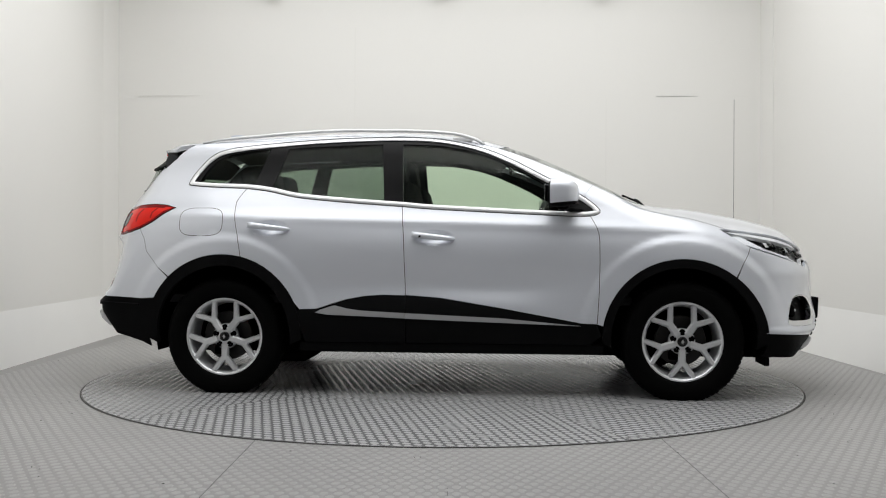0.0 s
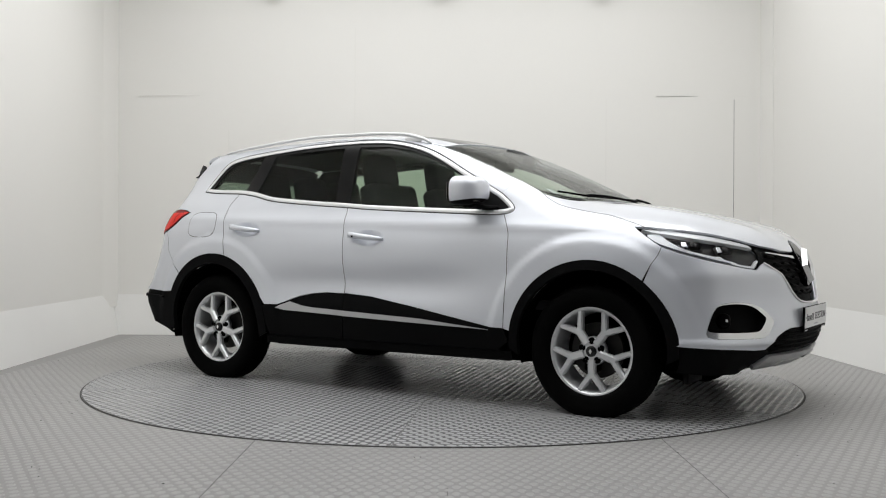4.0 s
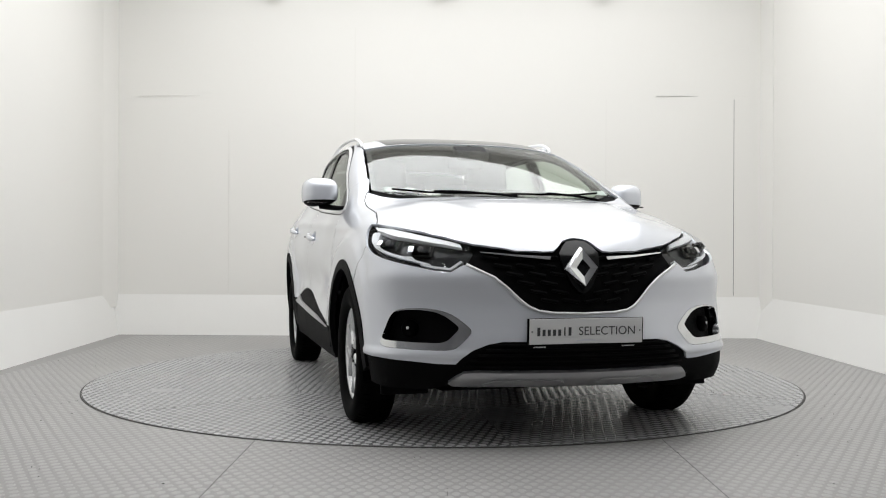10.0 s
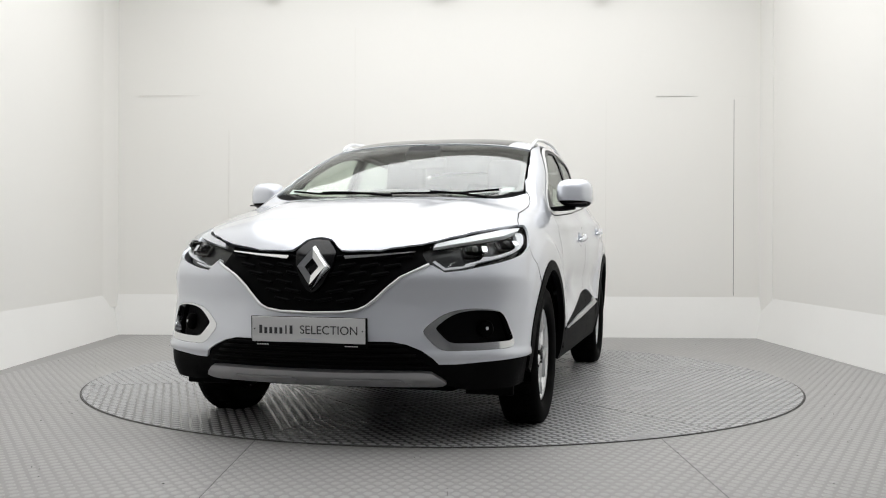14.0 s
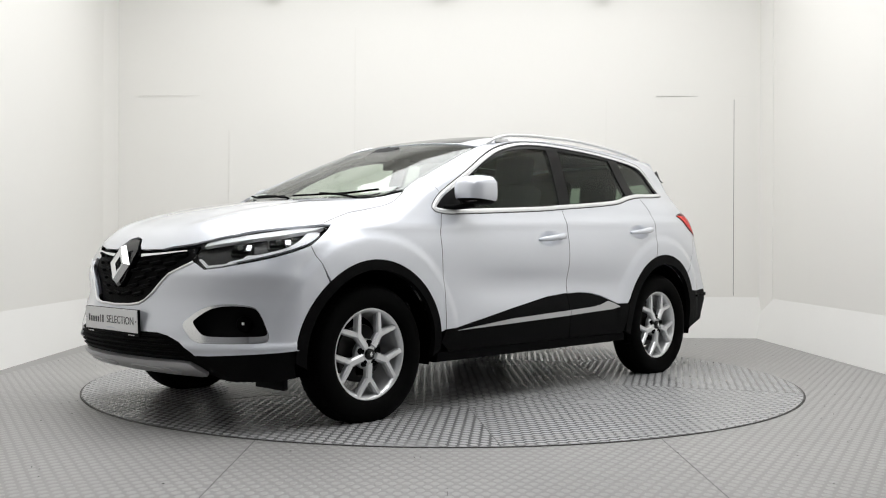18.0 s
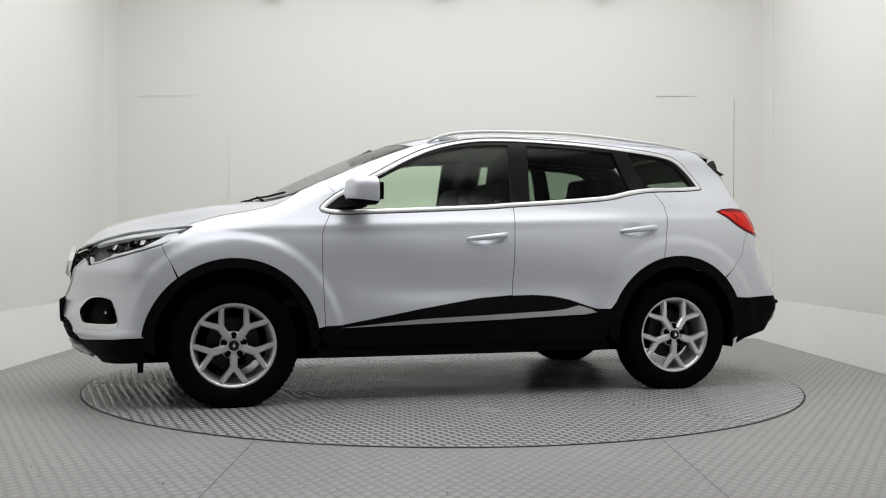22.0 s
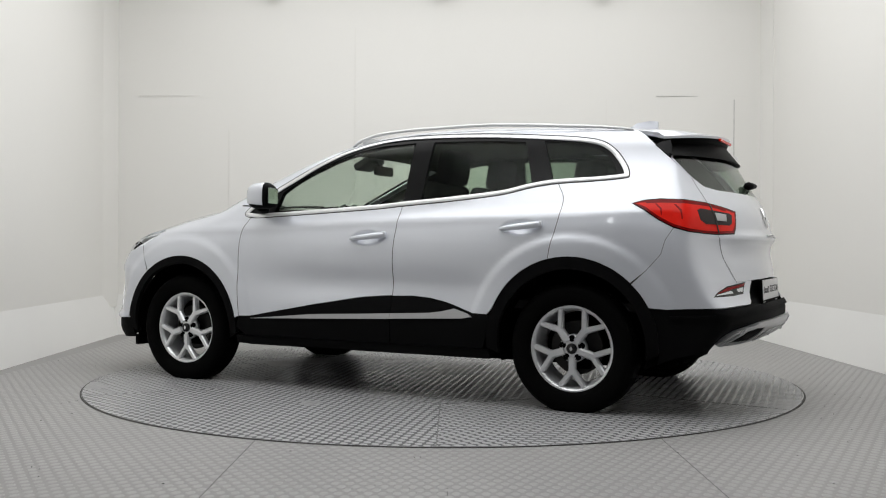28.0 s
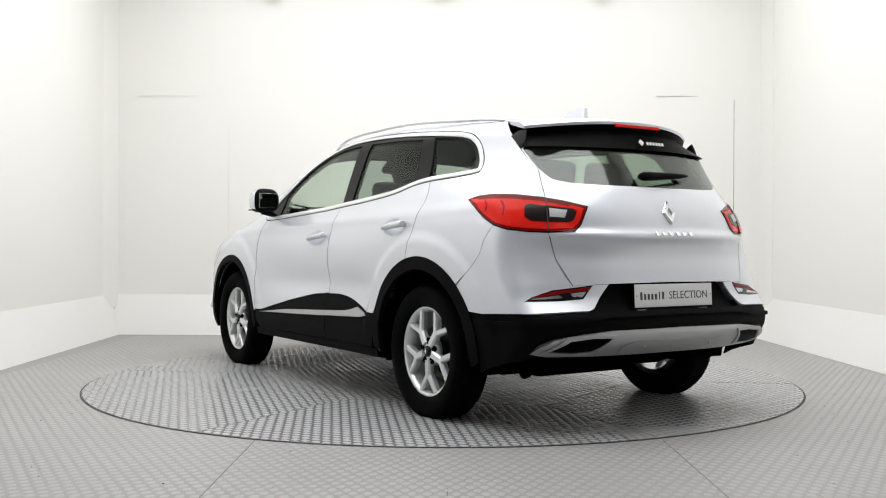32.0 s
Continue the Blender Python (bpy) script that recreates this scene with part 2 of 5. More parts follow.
def around(uv):
    """The skin at (way round, height)."""
    u, z = uv[:, 0], uv[:, 1]
    s, a = np.where(u < 0, -1, 1), np.abs(u)
    past = a > U4
    s, a = np.where(past, -s, s), np.where(past, 2 * U4 - a, a)
    q1, q2 = np.clip((a - IN_Y) / BEND, 0, math.pi / 2), np.clip((a - U2) / BEND, 0, math.pi / 2)
    x = np.where(a < U1, FRONT_C, np.where(a < U2, FRONT_C - (a - U1), REAR_C))
    y = np.where(a < IN_Y, a, np.where(a > U3, U4 - a, IN_Y))
    ang = q1 + q2
    return meet(np.stack([x, y * s, z], 1), np.stack([np.cos(ang), np.sin(ang) * s, 0 * z], 1), 1.2)


def above(xy):
    """The skin seen from above at (x, y)."""
    return meet(np.stack([xy[:, 0], xy[:, 1], np.full(len(xy), 0.6)], 1), np.tile((0., 0., 1.), (len(xy), 1)), 1.4)


def outward(p):
    e = 0.004
    g = np.stack([skin(p[:, 0] + (i == 0) * e, p[:, 1] + (i == 1) * e, p[:, 2] + (i == 2) * e) - skin(p[:, 0] - (i == 0) * e, p[:, 1] - (i == 1) * e, p[:, 2] - (i == 2) * e) for i in range(3)], 1)
    return g / np.linalg.norm(g, axis=1)[:, None]


# ---- panels cut from the skin ----
from mathutils.geometry import delaunay_2d_cdt


def inside(poly, q):
    x, y = q[:, 0], q[:, 1]
    hit = np.zeros(len(q), bool)
    for (x1, y1), (x2, y2) in zip(poly, np.roll(poly, -1, 0)):
        if y1 != y2:
            hit ^= ((y1 > y) != (y2 > y)) & (x < (x2 - x1) * (y - y1) / (y2 - y1) + x1)
    return hit


def even(poly, h):
    """The outline with points no further apart than h."""
    out = []
    for a, b in zip(poly, np.roll(poly, -1, 0)):
        n = max(1, int(np.ceil(np.hypot(*(b - a)) / h)))
        out += [a + (b - a) * i / n for i in range(n)]
    out = np.array(out)
    keep = np.hypot(*(out - np.roll(out, 1, 0)).T) > 1e-4
    return out[keep]


def shrink(poly, d):
    """The outline moved inwards by d."""
    p = np.array(poly, float)
    area = np.sum(p[:, 0] * np.roll(p[:, 1], -1) - np.roll(p[:, 0], -1) * p[:, 1])
    e1, e2 = p - np.roll(p, 1, 0), np.roll(p, -1, 0) - p
    n1 = np.stack([-e1[:, 1], e1[:, 0]], 1) / (np.linalg.norm(e1, axis=1)[:, None] + 1e-12)
    n2 = np.stack([-e2[:, 1], e2[:, 0]], 1) / (np.linalg.norm(e2, axis=1)[:, None] + 1e-12)
    b = n1 + n2
    b = b / np.maximum((b * b).sum(1) / 2, 0.35)[:, None]
    return p + b * d * np.sign(area)


def sheet(outline, onto, holes=(), h=0.035, gap=0.0012, lift=0.0, thick=0.012, back=False, mirror=False, bulge=None):
    """Verts, faces and normals of a panel that lies on the skin within an outline."""
    loops = [even(shrink(np.array(outline, float), gap), h)] + [even(shrink(np.array(o, float), -gap), h) for o in holes]
    if mirror:
        loops = [q * (-1, 1) if onto is around else q * (1, -1) for q in loops]
    pts, edges, base = [], [], 0
    for q in loops:
        pts += list(q)
        edges += [(base + i, base + (i + 1) % len(q)) for i in range(len(q))]
        base += len(q)
    lo, hi = loops[0].min(0), loops[0].max(0)
    gx, gy = np.meshgrid(np.arange(lo[0] + h / 2, hi[0], h), np.arange(lo[1] + h / 2, hi[1], h))
    grid = np.stack([gx.ravel(), gy.ravel()], 1)
    ok = inside(loops[0], grid)
    for q in loops[1:]:
        ok &= ~inside(q, grid)
    grid = grid[ok]
    rim = np.array(pts)
    if len(grid):
        near = np.min(np.hypot(grid[:, None, 0] - rim[None, :, 0], grid[:, None, 1] - rim[None, :, 1]), axis=1)
        pts += list(grid[near > 0.45 * h])
    v, _, f, _, _, _ = delaunay_2d_cdt([Vector(q) for q in pts], edges, [], 0, 1e-5)
    v = np.array([tuple(q) for q in v])
    f = np.array([t for t in f if len(t) == 3])
    mid = v[f].mean(1)
    ok = inside(loops[0], mid)
    for q in loops[1:]:
        ok &= ~inside(q, mid)
    f = f[ok]
    used, f = np.unique(f, return_inverse=True)
    f = f.reshape(-1, 3)
    v = v[used]
    p = onto(v)
    nrm = outward(p)
    if bulge is not None:
        swell = lambda q: onto(q) + outward(onto(q)) * bulge(q)[:, None]
        p, e = swell(v), 0.004
        lean = np.cross(swell(v + (e, 0)) - swell(v - (e, 0)), swell(v + (0, e)) - swell(v - (0, e)))
        lean /= np.linalg.norm(lean, axis=1)[:, None] + 1e-12
        shade = lean * np.sign((lean * nrm).sum(1))[:, None]
    p = p + nrm * lift
    tri = np.cross(p[f[:, 1]] - p[f[:, 0]], p[f[:, 2]] - p[f[:, 0]])
    flip = (tri * nrm[f[:, 0]]).sum(1) < 0
    f[flip] = f[flip][:, ::-1]
    verts, faces, normals = list(p), [tuple(t) for t in f], list(nrm if bulge is None else shade)
    if thick:
        count = {}
        for t in f:
            for a, b in ((t[0], t[1]), (t[1], t[2]), (t[2], t[0])):
                count[(a, b)] = 1
        for a, b in list(count):
            if (b, a) not in count:
                i = len(verts)
                q = [p[a], p[b], p[b] - nrm[b] * thick, p[a] - nrm[a] * thick]
                side = np.cross(q[1] - q[0], q[3] - q[0])
                side = -side / (np.linalg.norm(side) + 1e-12)
                verts += q
                normals += [side] * 4
                faces.append((i + 1, i, i + 3, i + 2))
        if back:
            i = len(verts)
            verts += list(p - nrm * thick)
            normals += list(-nrm)
            faces += [(i + t[2], i + t[1], i + t[0]) for t in f]
    return verts, faces, normals


def panel(name, mat, outline, onto, parent, label="", **how):
    verts, faces, normals = sheet(outline, onto, **how)
    me = mesh_of(name, verts, faces, mat, True)
    me.normals_split_custom_set_from_vertices([tuple(n) for n in normals])
    return piece(name, me, parent, label)


def pair(name, mat, outline, onto, parent, label="", **how):
    """The same panel on the left and on the right."""
    return [panel(name, mat, outline, onto, p, label, mirror=k, **how) for k, p in zip((False, True), parent if isinstance(parent, (list, tuple)) else (parent, parent))]


def S(*points):
    """(x, height) on the flank as (way round, height)."""
    return [(U1 + FRONT_C - x, z) for x, z in points]


def B(*points):
    """(way from the middle of the tail to the left, height)."""
    return [(U4 - w, z) for w, z in points]


def arc(ax, r, a, b, n=24, cz=0.345):
    return S(*[(ax + r * math.cos(radians(t)), cz + r * math.sin(radians(t))) for t in np.linspace(a, b, n)])


def both(half):
    """An outline from its half, which starts and ends on the middle line."""
    return list(half) + [(-u, z) for u, z in half[::-1] if abs(u) > 1e-6]


def both_rear(half):
    return list(half) + [(2 * U4 - u, z) for u, z in half[::-1] if abs(u - U4) > 1e-6]


# ---- the setting ----
YB, TOP = 2.93, 4.1
KICK, LEAN = 0.385, 0.10
NW, NE, SE, SW = (-3.158, 3.006), (3.010, 2.858), (3.19, -8.2), (-2.75, -8.2)


def outwards(a, b, d):
    """The side a-b of the room moved outwards by d."""
    t = math.atan2(b[1] - a[1], b[0] - a[0])
    return (a[0] - math.sin(t) * d, a[1] + math.cos(t) * d), (b[0] - math.sin(t) * d, b[1] + math.cos(t) * d)


def hull(name, verts, mat):
    bm = bmesh.new()
    for v in verts:
        bm.verts.new(v)
    bmesh.ops.convex_hull(bm, input=bm.verts[:])
    bmesh.ops.recalc_face_normals(bm, faces=bm.faces[:])
    return part(name, bm, mat)


def grow(a, b, d):
    l = math.hypot(b[0] - a[0], b[1] - a[1])
    e = ((b[0] - a[0]) / l * d, (b[1] - a[1]) / l * d)
    return (a[0] - e[0], a[1] - e[1]), (b[0] + e[0], b[1] + e[1])


DARK_Y = -3.8   # beyond this, added unseen walls and ceiling are dark, to dim camera-facing surfaces


def towards(a, b, y):
    """The point of the line a-b at y."""
    k = (y - a[1]) / (b[1] - a[1])
    return (a[0] + (b[0] - a[0]) * k, y)


ME, MW = towards(NE, SE, DARK_Y), towards(NW, SW, DARK_Y)
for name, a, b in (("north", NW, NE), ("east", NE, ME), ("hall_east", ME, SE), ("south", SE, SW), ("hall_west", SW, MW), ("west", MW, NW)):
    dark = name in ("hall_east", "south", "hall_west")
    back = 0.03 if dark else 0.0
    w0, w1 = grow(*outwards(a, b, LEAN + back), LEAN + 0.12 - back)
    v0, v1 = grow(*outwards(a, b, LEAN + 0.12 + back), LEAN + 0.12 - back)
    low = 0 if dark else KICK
    tagged(hull("wall_" + name, [(*q, z) for q in (w0, w1, v0, v1) for z in (low, TOP)], UNSEEN if dark else WALL), "plain dark wall out of view, added to dim the car's near side" if dark else "smooth warm white studio wall", "wall", kind="structure")
    if not dark:
        u0, u1 = grow(*outwards(a, b, 0), LEAN * 0.9)
        tagged(hull("baseboard_" + name, [(*q, -0.01) for q in (u0, u1, v0, v1)] + [(*q, KICK) for q in (w0, w1, v0, v1)], COVE), "scuffed white sloping skirting band at the foot of the wall", "skirting", kind="structure")
(NWx, NWy), (NEx, NEy) = outwards(NW, NE, LEAN)
NWx, NEx = NWx - LEAN, NEx + LEAN
for name, cx, cy, sx, w, d in (("trim_west", NWx, NWy, 1, .055, .30), ("trim_east", NEx, NEy, -1, .045, .25)):   # narrow boards close the corners
    tagged(hull(name, [(cx + dx, cy + dy, z) for dx, dy in ((-sx * 0.01, -d), (sx * .004, -d), (sx * w, 0.01), (-sx * 0.01, 0.01)) for z in (KICK - 0.12, TOP - 0.002)], WALL), "narrow white corner board", "trim", kind="structure")
tagged(part("ceiling", block(7.2, 3.5 - DARK_Y, 0.1, (0, (3.5 + DARK_Y) / 2, TOP + 0.05)), WALL), "flat white studio ceiling", "ceiling", kind="structure")
# unseen dark ceiling, added to cut the light from the camera's end
tagged(part("ceiling_unseen", block(7.2, DARK_Y + 8.5, 0.1, (0, (DARK_Y - 8.5) / 2, TOP + 0.05)), UNSEEN), "dark ceiling out of view, added to dim the car's near side", "ceiling", kind="structure")


def back_y(x):
    return NWy + (x - NWx) / (NEx - NWx) * (NEy - NWy)


def joint(name, x0, z0, x1, z1, wide, label, mat=SEAM):
    """A thin open joint in the back wall's boards."""
    return tagged(part(name, block(abs(x1 - x0) + wide, 0.004, abs(z1 - z0) + wide, ((x0 + x1) / 2, back_y((x0 + x1) / 2) - 0.001, (z0 + z1) / 2)), mat), label, "joint", kind="structure")


FAINT = material("faint_paint_line", (0.765, 0.753, 0.72), 0.8)
joint("wall_joint", 2.817, 0.40, 2.817, 2.30, 0.004, "dark open joint beside a wall board")
joint("wall_joint", 2.06, 2.335, 2.78, 2.335, 0.0022, "fine dark joint along a wall board")
joint("wall_joint", 2.80, 2.335, 3.05, 2.335, 0.003, "faint joint along a wall board", FAINT)
joint("wall_joint", 1.58, 0.40, 1.58, 2.30, 0.004, "faint upright joint between wall boards", FAINT)
joint("wall_joint", -0.87, 0.40, -0.87, 3.0, 0.004, "faint upright joint between wall boards", FAINT)
joint("wall_joint", -2.11, 0.40, -2.11, 2.0, 0.004, "faint upright joint between wall boards", FAINT)
joint("wall_joint", -3.0, 2.34, -2.2, 2.34, 0.004, "faint level joint between wall boards", FAINT)


# ---- the tread plate ----
def cut(poly, point, way):
    """What of a convex polygon lies on the side of a line that its way points to."""
    out = []
    for p, q in zip(poly, poly[1:] + poly[:1]):
        dp, dq = (p[0] - point[0]) * way[0] + (p[1] - point[1]) * way[1], (q[0] - point[0]) * way[0] + (q[1] - point[1]) * way[1]
        if dp >= 0:
            out.append(p)
        if dp * dq < 0:
            t = dp / (dp - dq)
            out.append((p[0] + (q[0] - p[0]) * t, p[1] + (q[1] - p[1]) * t))
    return out


def treads(name, centres, turns, z, mat, high, parent, sides):
    """Raised lozenges of a tread plate as one mesh; sides(x, y) gives the lines at which they are cut off."""
    l, w = PITCH / 2, PITCH * WIDE / 2
    V, F = [], []
    for (x, y), t in zip(centres.tolist(), turns.tolist()):
        c, s = math.cos(t), math.sin(t)
        pad = [(x + a * c - b * s, y + a * s + b * c) for a, b in ((-.50 * l, .24 * w), (-.50 * l, -.24 * w), (-.18 * l, -.64 * w), (.18 * l, -.64 * w), (.50 * l, -.24 * w), (.50 * l, .24 * w), (.18 * l, .64 * w), (-.18 * l, .64 * w))]
        for point, way in sides(x, y):
            pad = cut(pad, point, way) if pad else pad
        k = len(pad)
        if k < 3:
            continue
        mx, my = sum(p[0] for p in pad) / k, sum(p[1] for p in pad) / k
        n = len(V)
        for f, h in ((1.0, z), (.74, z + high)):
            V += [(mx + (p[0] - mx) * f, my + (p[1] - my) * f, h) for p in pad]
        F += [(n + i, n + (i + 1) % k, n + k + (i + 1) % k, n + k + i) for i in range(k)] + [tuple(range(n + k, n + 2 * k))]
    return tagged(piece(name, mesh_of(name, V, F, mat), parent), "rows of raised lozenges on grey tread plate", kind="stuff")


def lattice(x0, x1, y0, y1, turn):
    """Staggered rows of lozenges over a rectangle, all turned alike."""
    along, over = PITCH, PITCH * WIDE / 2
    half = math.hypot(x1 - x0, y1 - y0) / 2
    n, k = int(2 * half / along) + 2, int(2 * half / over) + 2
    i, j = np.meshgrid(np.arange(n) - n / 2, np.arange(k) - k // 2)
    a, b = ((i + .5 * (j % 2)) * along).ravel(), (j * over).ravel()
    c, s = math.cos(turn), math.sin(turn)
    p = np.stack([(x0 + x1) / 2 + a * c - b * s, (y0 + y1) / 2 + a * s + b * c], 1)
    ok = (p[:, 0] > x0) & (p[:, 0] < x1) & (p[:, 1] > y0) & (p[:, 1] < y1)
    return p[ok], np.full(ok.sum(), turn)


PITCH, WIDE = 0.096, 0.54   # a lozenge's length, and its width as a part of it
R_TABLE = 2.2445
rng = np.random.default_rng(4)
floor = tagged(part("floor", block(7.2, 12, 0.1, (0, -2.5, -0.055)), DUSTY_PLATE), "grey painted steel tread plate floor, slightly scuffed", "floor", kind="structure")
pc, pt = lattice(-2.95, 3.0, -8.1, YB, math.pi / 2)
ok = (np.hypot(pc[:, 0], pc[:, 1]) > R_TABLE - .05) & (pc[:, 1] < 2.84)


def floor_sides(x, y):
    r = math.hypot(x, y)
    if r < R_TABLE + .08:
        yield (x / r * (R_TABLE + .012), y / r * (R_TABLE + .012)), (x, y)
    for sx in (-.835, .992):
        if y < 0 and abs(x - sx) < .10:
            yield (sx + math.copysign(.002, x - sx), 0), (x - sx, 0)


treads("floor_tread", pc[ok], pt[ok], -0.005, DUSTY, 0.0016, floor, floor_sides)
table = tagged(new("turntable"), "round grey tread plate turntable flush with the floor", "turntable")
V, F = lathe([(0.001, 0.0), (R_TABLE - 0.004, 0.0), (R_TABLE - 0.001, -0.001)], 160, "z")
piece("disc", mesh_of("disc", V, F, PLATE), table)
# the edge's shadow is put into its colour, apart from the grey plate
V, F = lathe([(R_TABLE - 0.001, -0.001), (R_TABLE, -0.002), (R_TABLE, -0.04)], 160, "z")
piece("rim", mesh_of("rim", V, F, SEAM), table, "cut edge of the turntable, coloured dark for its shadow")
V, F = lathe([(R_TABLE + 0.001, -0.0046), (R_TABLE + 0.010, -0.0046)], 160, "z")
tagged(piece("joint_ring", mesh_of("joint_ring", V, F, SEAM)), "dark narrow gap round the turntable", "joint", kind="structure")
CORNERS = np.array([(.80, .97), (-.50, .99), (-1.28, .15), (-.80, -.97), (.50, -.99), (1.28, -.15)])
pc, pt = lattice(-2.3, 2.3, -2.3, 2.3, math.pi / 2)
mc, mt = lattice(-1.6, 1.6, -1.6, 1.6, -math.pi / 4)


def plate_sides(poly):
    """The lines at which a plate's lozenges end: its sides and the table's rim."""
    poly = [tuple(p) for p in np.array(poly, float).tolist()]
    cx, cy = sum(p[0] for p in poly) / len(poly), sum(p[1] for p in poly) / len(poly)
    lines = []
    for p, q in zip(poly, poly[1:] + poly[:1]):
        n = Vector((p[1] - q[1], q[0] - p[0])).normalized()
        n = n if n.x * (cx - p[0]) + n.y * (cy - p[1]) > 0 else -n
        lines.append(((p[0] + n.x * .0025, p[1] + n.y * .0025), (n.x, n.y)))

    def sides(x, y):
        r = math.hypot(x, y)
        if r > R_TABLE - .10:
            yield (x / r * (R_TABLE - .005), y / r * (R_TABLE - .005)), (-x, -y)
        for point, way in lines:
            if abs((x - point[0]) * way[0] + (y - point[1]) * way[1]) < .10:
                yield point, way
    return sides


near = inside(CORNERS * 1.06, mc)
treads("tread", mc[near], mt[near], 0.0, WORN, 0.0014, table, plate_sides(CORNERS))
for i in range(6):   # outer plates, each with its own run of the pattern
    a, b = CORNERS[i], CORNERS[(i + 1) % 6]
    rim = [a / np.linalg.norm(a) * 3.1, b / np.linalg.norm(b) * 3.1]
    poly = np.array([a, b, rim[1], rim[0]])
    th = math.atan2(*(a - b)[::-1]) - radians(135)   # the pattern runs aslant to the plate's inner side
    q = np.stack([pc[:, 0] * math.cos(th) - pc[:, 1] * math.sin(th), pc[:, 0] * math.sin(th) + pc[:, 1] * math.cos(th)], 1)
    ok = inside(poly + (poly - poly.mean(0)) * .05, q) & (np.hypot(q[:, 0], q[:, 1]) < R_TABLE + .06)
    treads("tread", q[ok], pt[ok] + th, 0.0, WORN, 0.0014, table, plate_sides(poly))
    for p0, p1 in ((a, b), (a, a / np.linalg.norm(a) * (R_TABLE - .004))):
        m = (p0 + p1) / 2
        part("seam", block(float(np.linalg.norm(p1 - p0)), .0025, .002, (m[0], m[1], 0.0), turn=pose(0, 0, 0, 0, 0, math.degrees(math.atan2(*(p1 - p0)[::-1])))), SEAM_GREY, table, "thin seam between plates")
for sx in (-.835, .992):
    half = 3.3 - math.sqrt(R_TABLE ** 2 - sx * sx)
    part("seam", block(0.003, half, 0.002, (sx, -3.3 + half / 2 - 0.02, -0.005)), SEAM_GREY, floor, "dark seam between floor plates")
part("seam", block(0.003, .5, 0.002, (.018, -3.19, -0.005)), SEAM_GREY, floor, "dark seam between floor plates")
part("seam", block(0.003, .13, 0.002, (-2.06, -1.055, -0.005), turn=pose(0, 0, 0, 0, 0, -30)), SEAM, floor, "short dark seam in the floor")
specks = rng.uniform((-3.0, -3.1), (3.0, 2.7), (150, 2))
specks = specks[(np.hypot(specks[:, 0], specks[:, 1]) > R_TABLE + .05) & (np.abs(specks[:, 0]) < 2.9)]
V, F = [], []
for x, y in specks:
    n, r, t = len(V), rng.uniform(.0025, .007), rng.uniform(0, 6.28)
    V += [(x + r * math.cos(t + k * 1.5708) * (1 if k % 2 else .5), y + r * math.sin(t + k * 1.5708) * (1 if k % 2 else .5), -.0025) for k in range(4)] + [(x, y, .0005)]
    F += [(n + k, n + (k + 1) % 4, n + 4) for k in range(4)]
tagged(piece("grit", mesh_of("grit", V, F, SEAM)), "dark crumbs of grit on the floor", "grit", kind="stuff")
for x in (-1.67, -.015, 1.53):   # small spotlights under the ceiling, at the top of the view
    spot = tagged(new("spotlight"), "small grey spotlight high on the back wall", "spotlight", "wall spotlights")
    spot.location = (x, back_y(x) - .10, 3.335)
    V, F = lathe([(.001, -.045), (.05, -.045), (.055, -.04), (.05, .05), (.02, .06), (.001, .06)], 24, "z")
    piece("housing", mesh_of("housing", V, F, material("spot_grey", (.6, .59, .57), .5) if "spot_grey" not in bpy.data.materials else bpy.data.materials["spot_grey"], True), spot)
    part("bracket", block(.03, .11, .03, (0, .05, .03), .004), bpy.data.materials["spot_grey"], spot)


# ---- the car ----
car = tagged(new("car"), "pearl white crossover with black cladding and silver alloy wheels", "car")

SILL = 0.255
DLO = S((-1.584, 1.242), (-1.555, 1.308), (-1.469, 1.404), (-1.351, 1.451), (-1.072, 1.482), (-.728, 1.507), (-.356, 1.518), (-.071, 1.505), (.166, 1.453), (.351, 1.377), (.531, 1.28), (.707, 1.187), (.784, 1.141), (.858, 1.072), (.803, 1.043), (.616, 1.045), (-.051, 1.079), (-.279, 1.097), (-.553, 1.117), (-.783, 1.137), (-.923, 1.154), (-1.067, 1.186), (-1.213, 1.205), (-1.408, 1.214), (-1.559, 1.227))
DLO_S = spline(DLO, 5, True)
BELT_F = S((.803, 1.043), (.616, 1.045), (.3, 1.06), (-.051, 1.079), (-.279, 1.097))
BELT_R = S((-.279, 1.097), (-.553, 1.117), (-.783, 1.137), (-.923, 1.154), (-1.067, 1.186), (-1.213, 1.205))
SEAM_A = list(spline(S((.803, 1.043), (.849, .95), (.856, .84), (.855, .71), (.849, .56), (.841, .427)), 4))
SEAM_B = list(spline(S((-.279, 1.097), (-.266, .95), (-.259, .845), (-.251, .578)), 4))
SEAM_C = list(spline(S((-1.213, 1.205), (-1.255, 1.14), (-1.264, 1.09), (-1.254, 1.006), (-1.225, .88), (-1.211, .803)), 4))
CLAD_F = S((.841, .427), (.752, .43), (.612, .456), (.284, .515), (-.048, .567), (-.251, .582))
CLAD_R = S((-.251, .582), (-.38, .582), (-.497, .573), (-.60, .553), (-.675, .53), (-.765, .50), (-.862, .497))
R_REAR, R_FRONT, R_IN = 0.468, 0.453, 0.402
LAMP = [(1.145, .967), (1.03, .966), (.93, .960), (.84, .949), (.74, .936), (.65, .920), (.56, .902), (.50, .886), (.462, .866), (.450, .842), (.465, .812), (.493, .782), (.535, .752), (.60, .760), (.67, .775), (.75, .792), (.814, .808), (.90, .834), (.985, .865), (1.06, .915)]
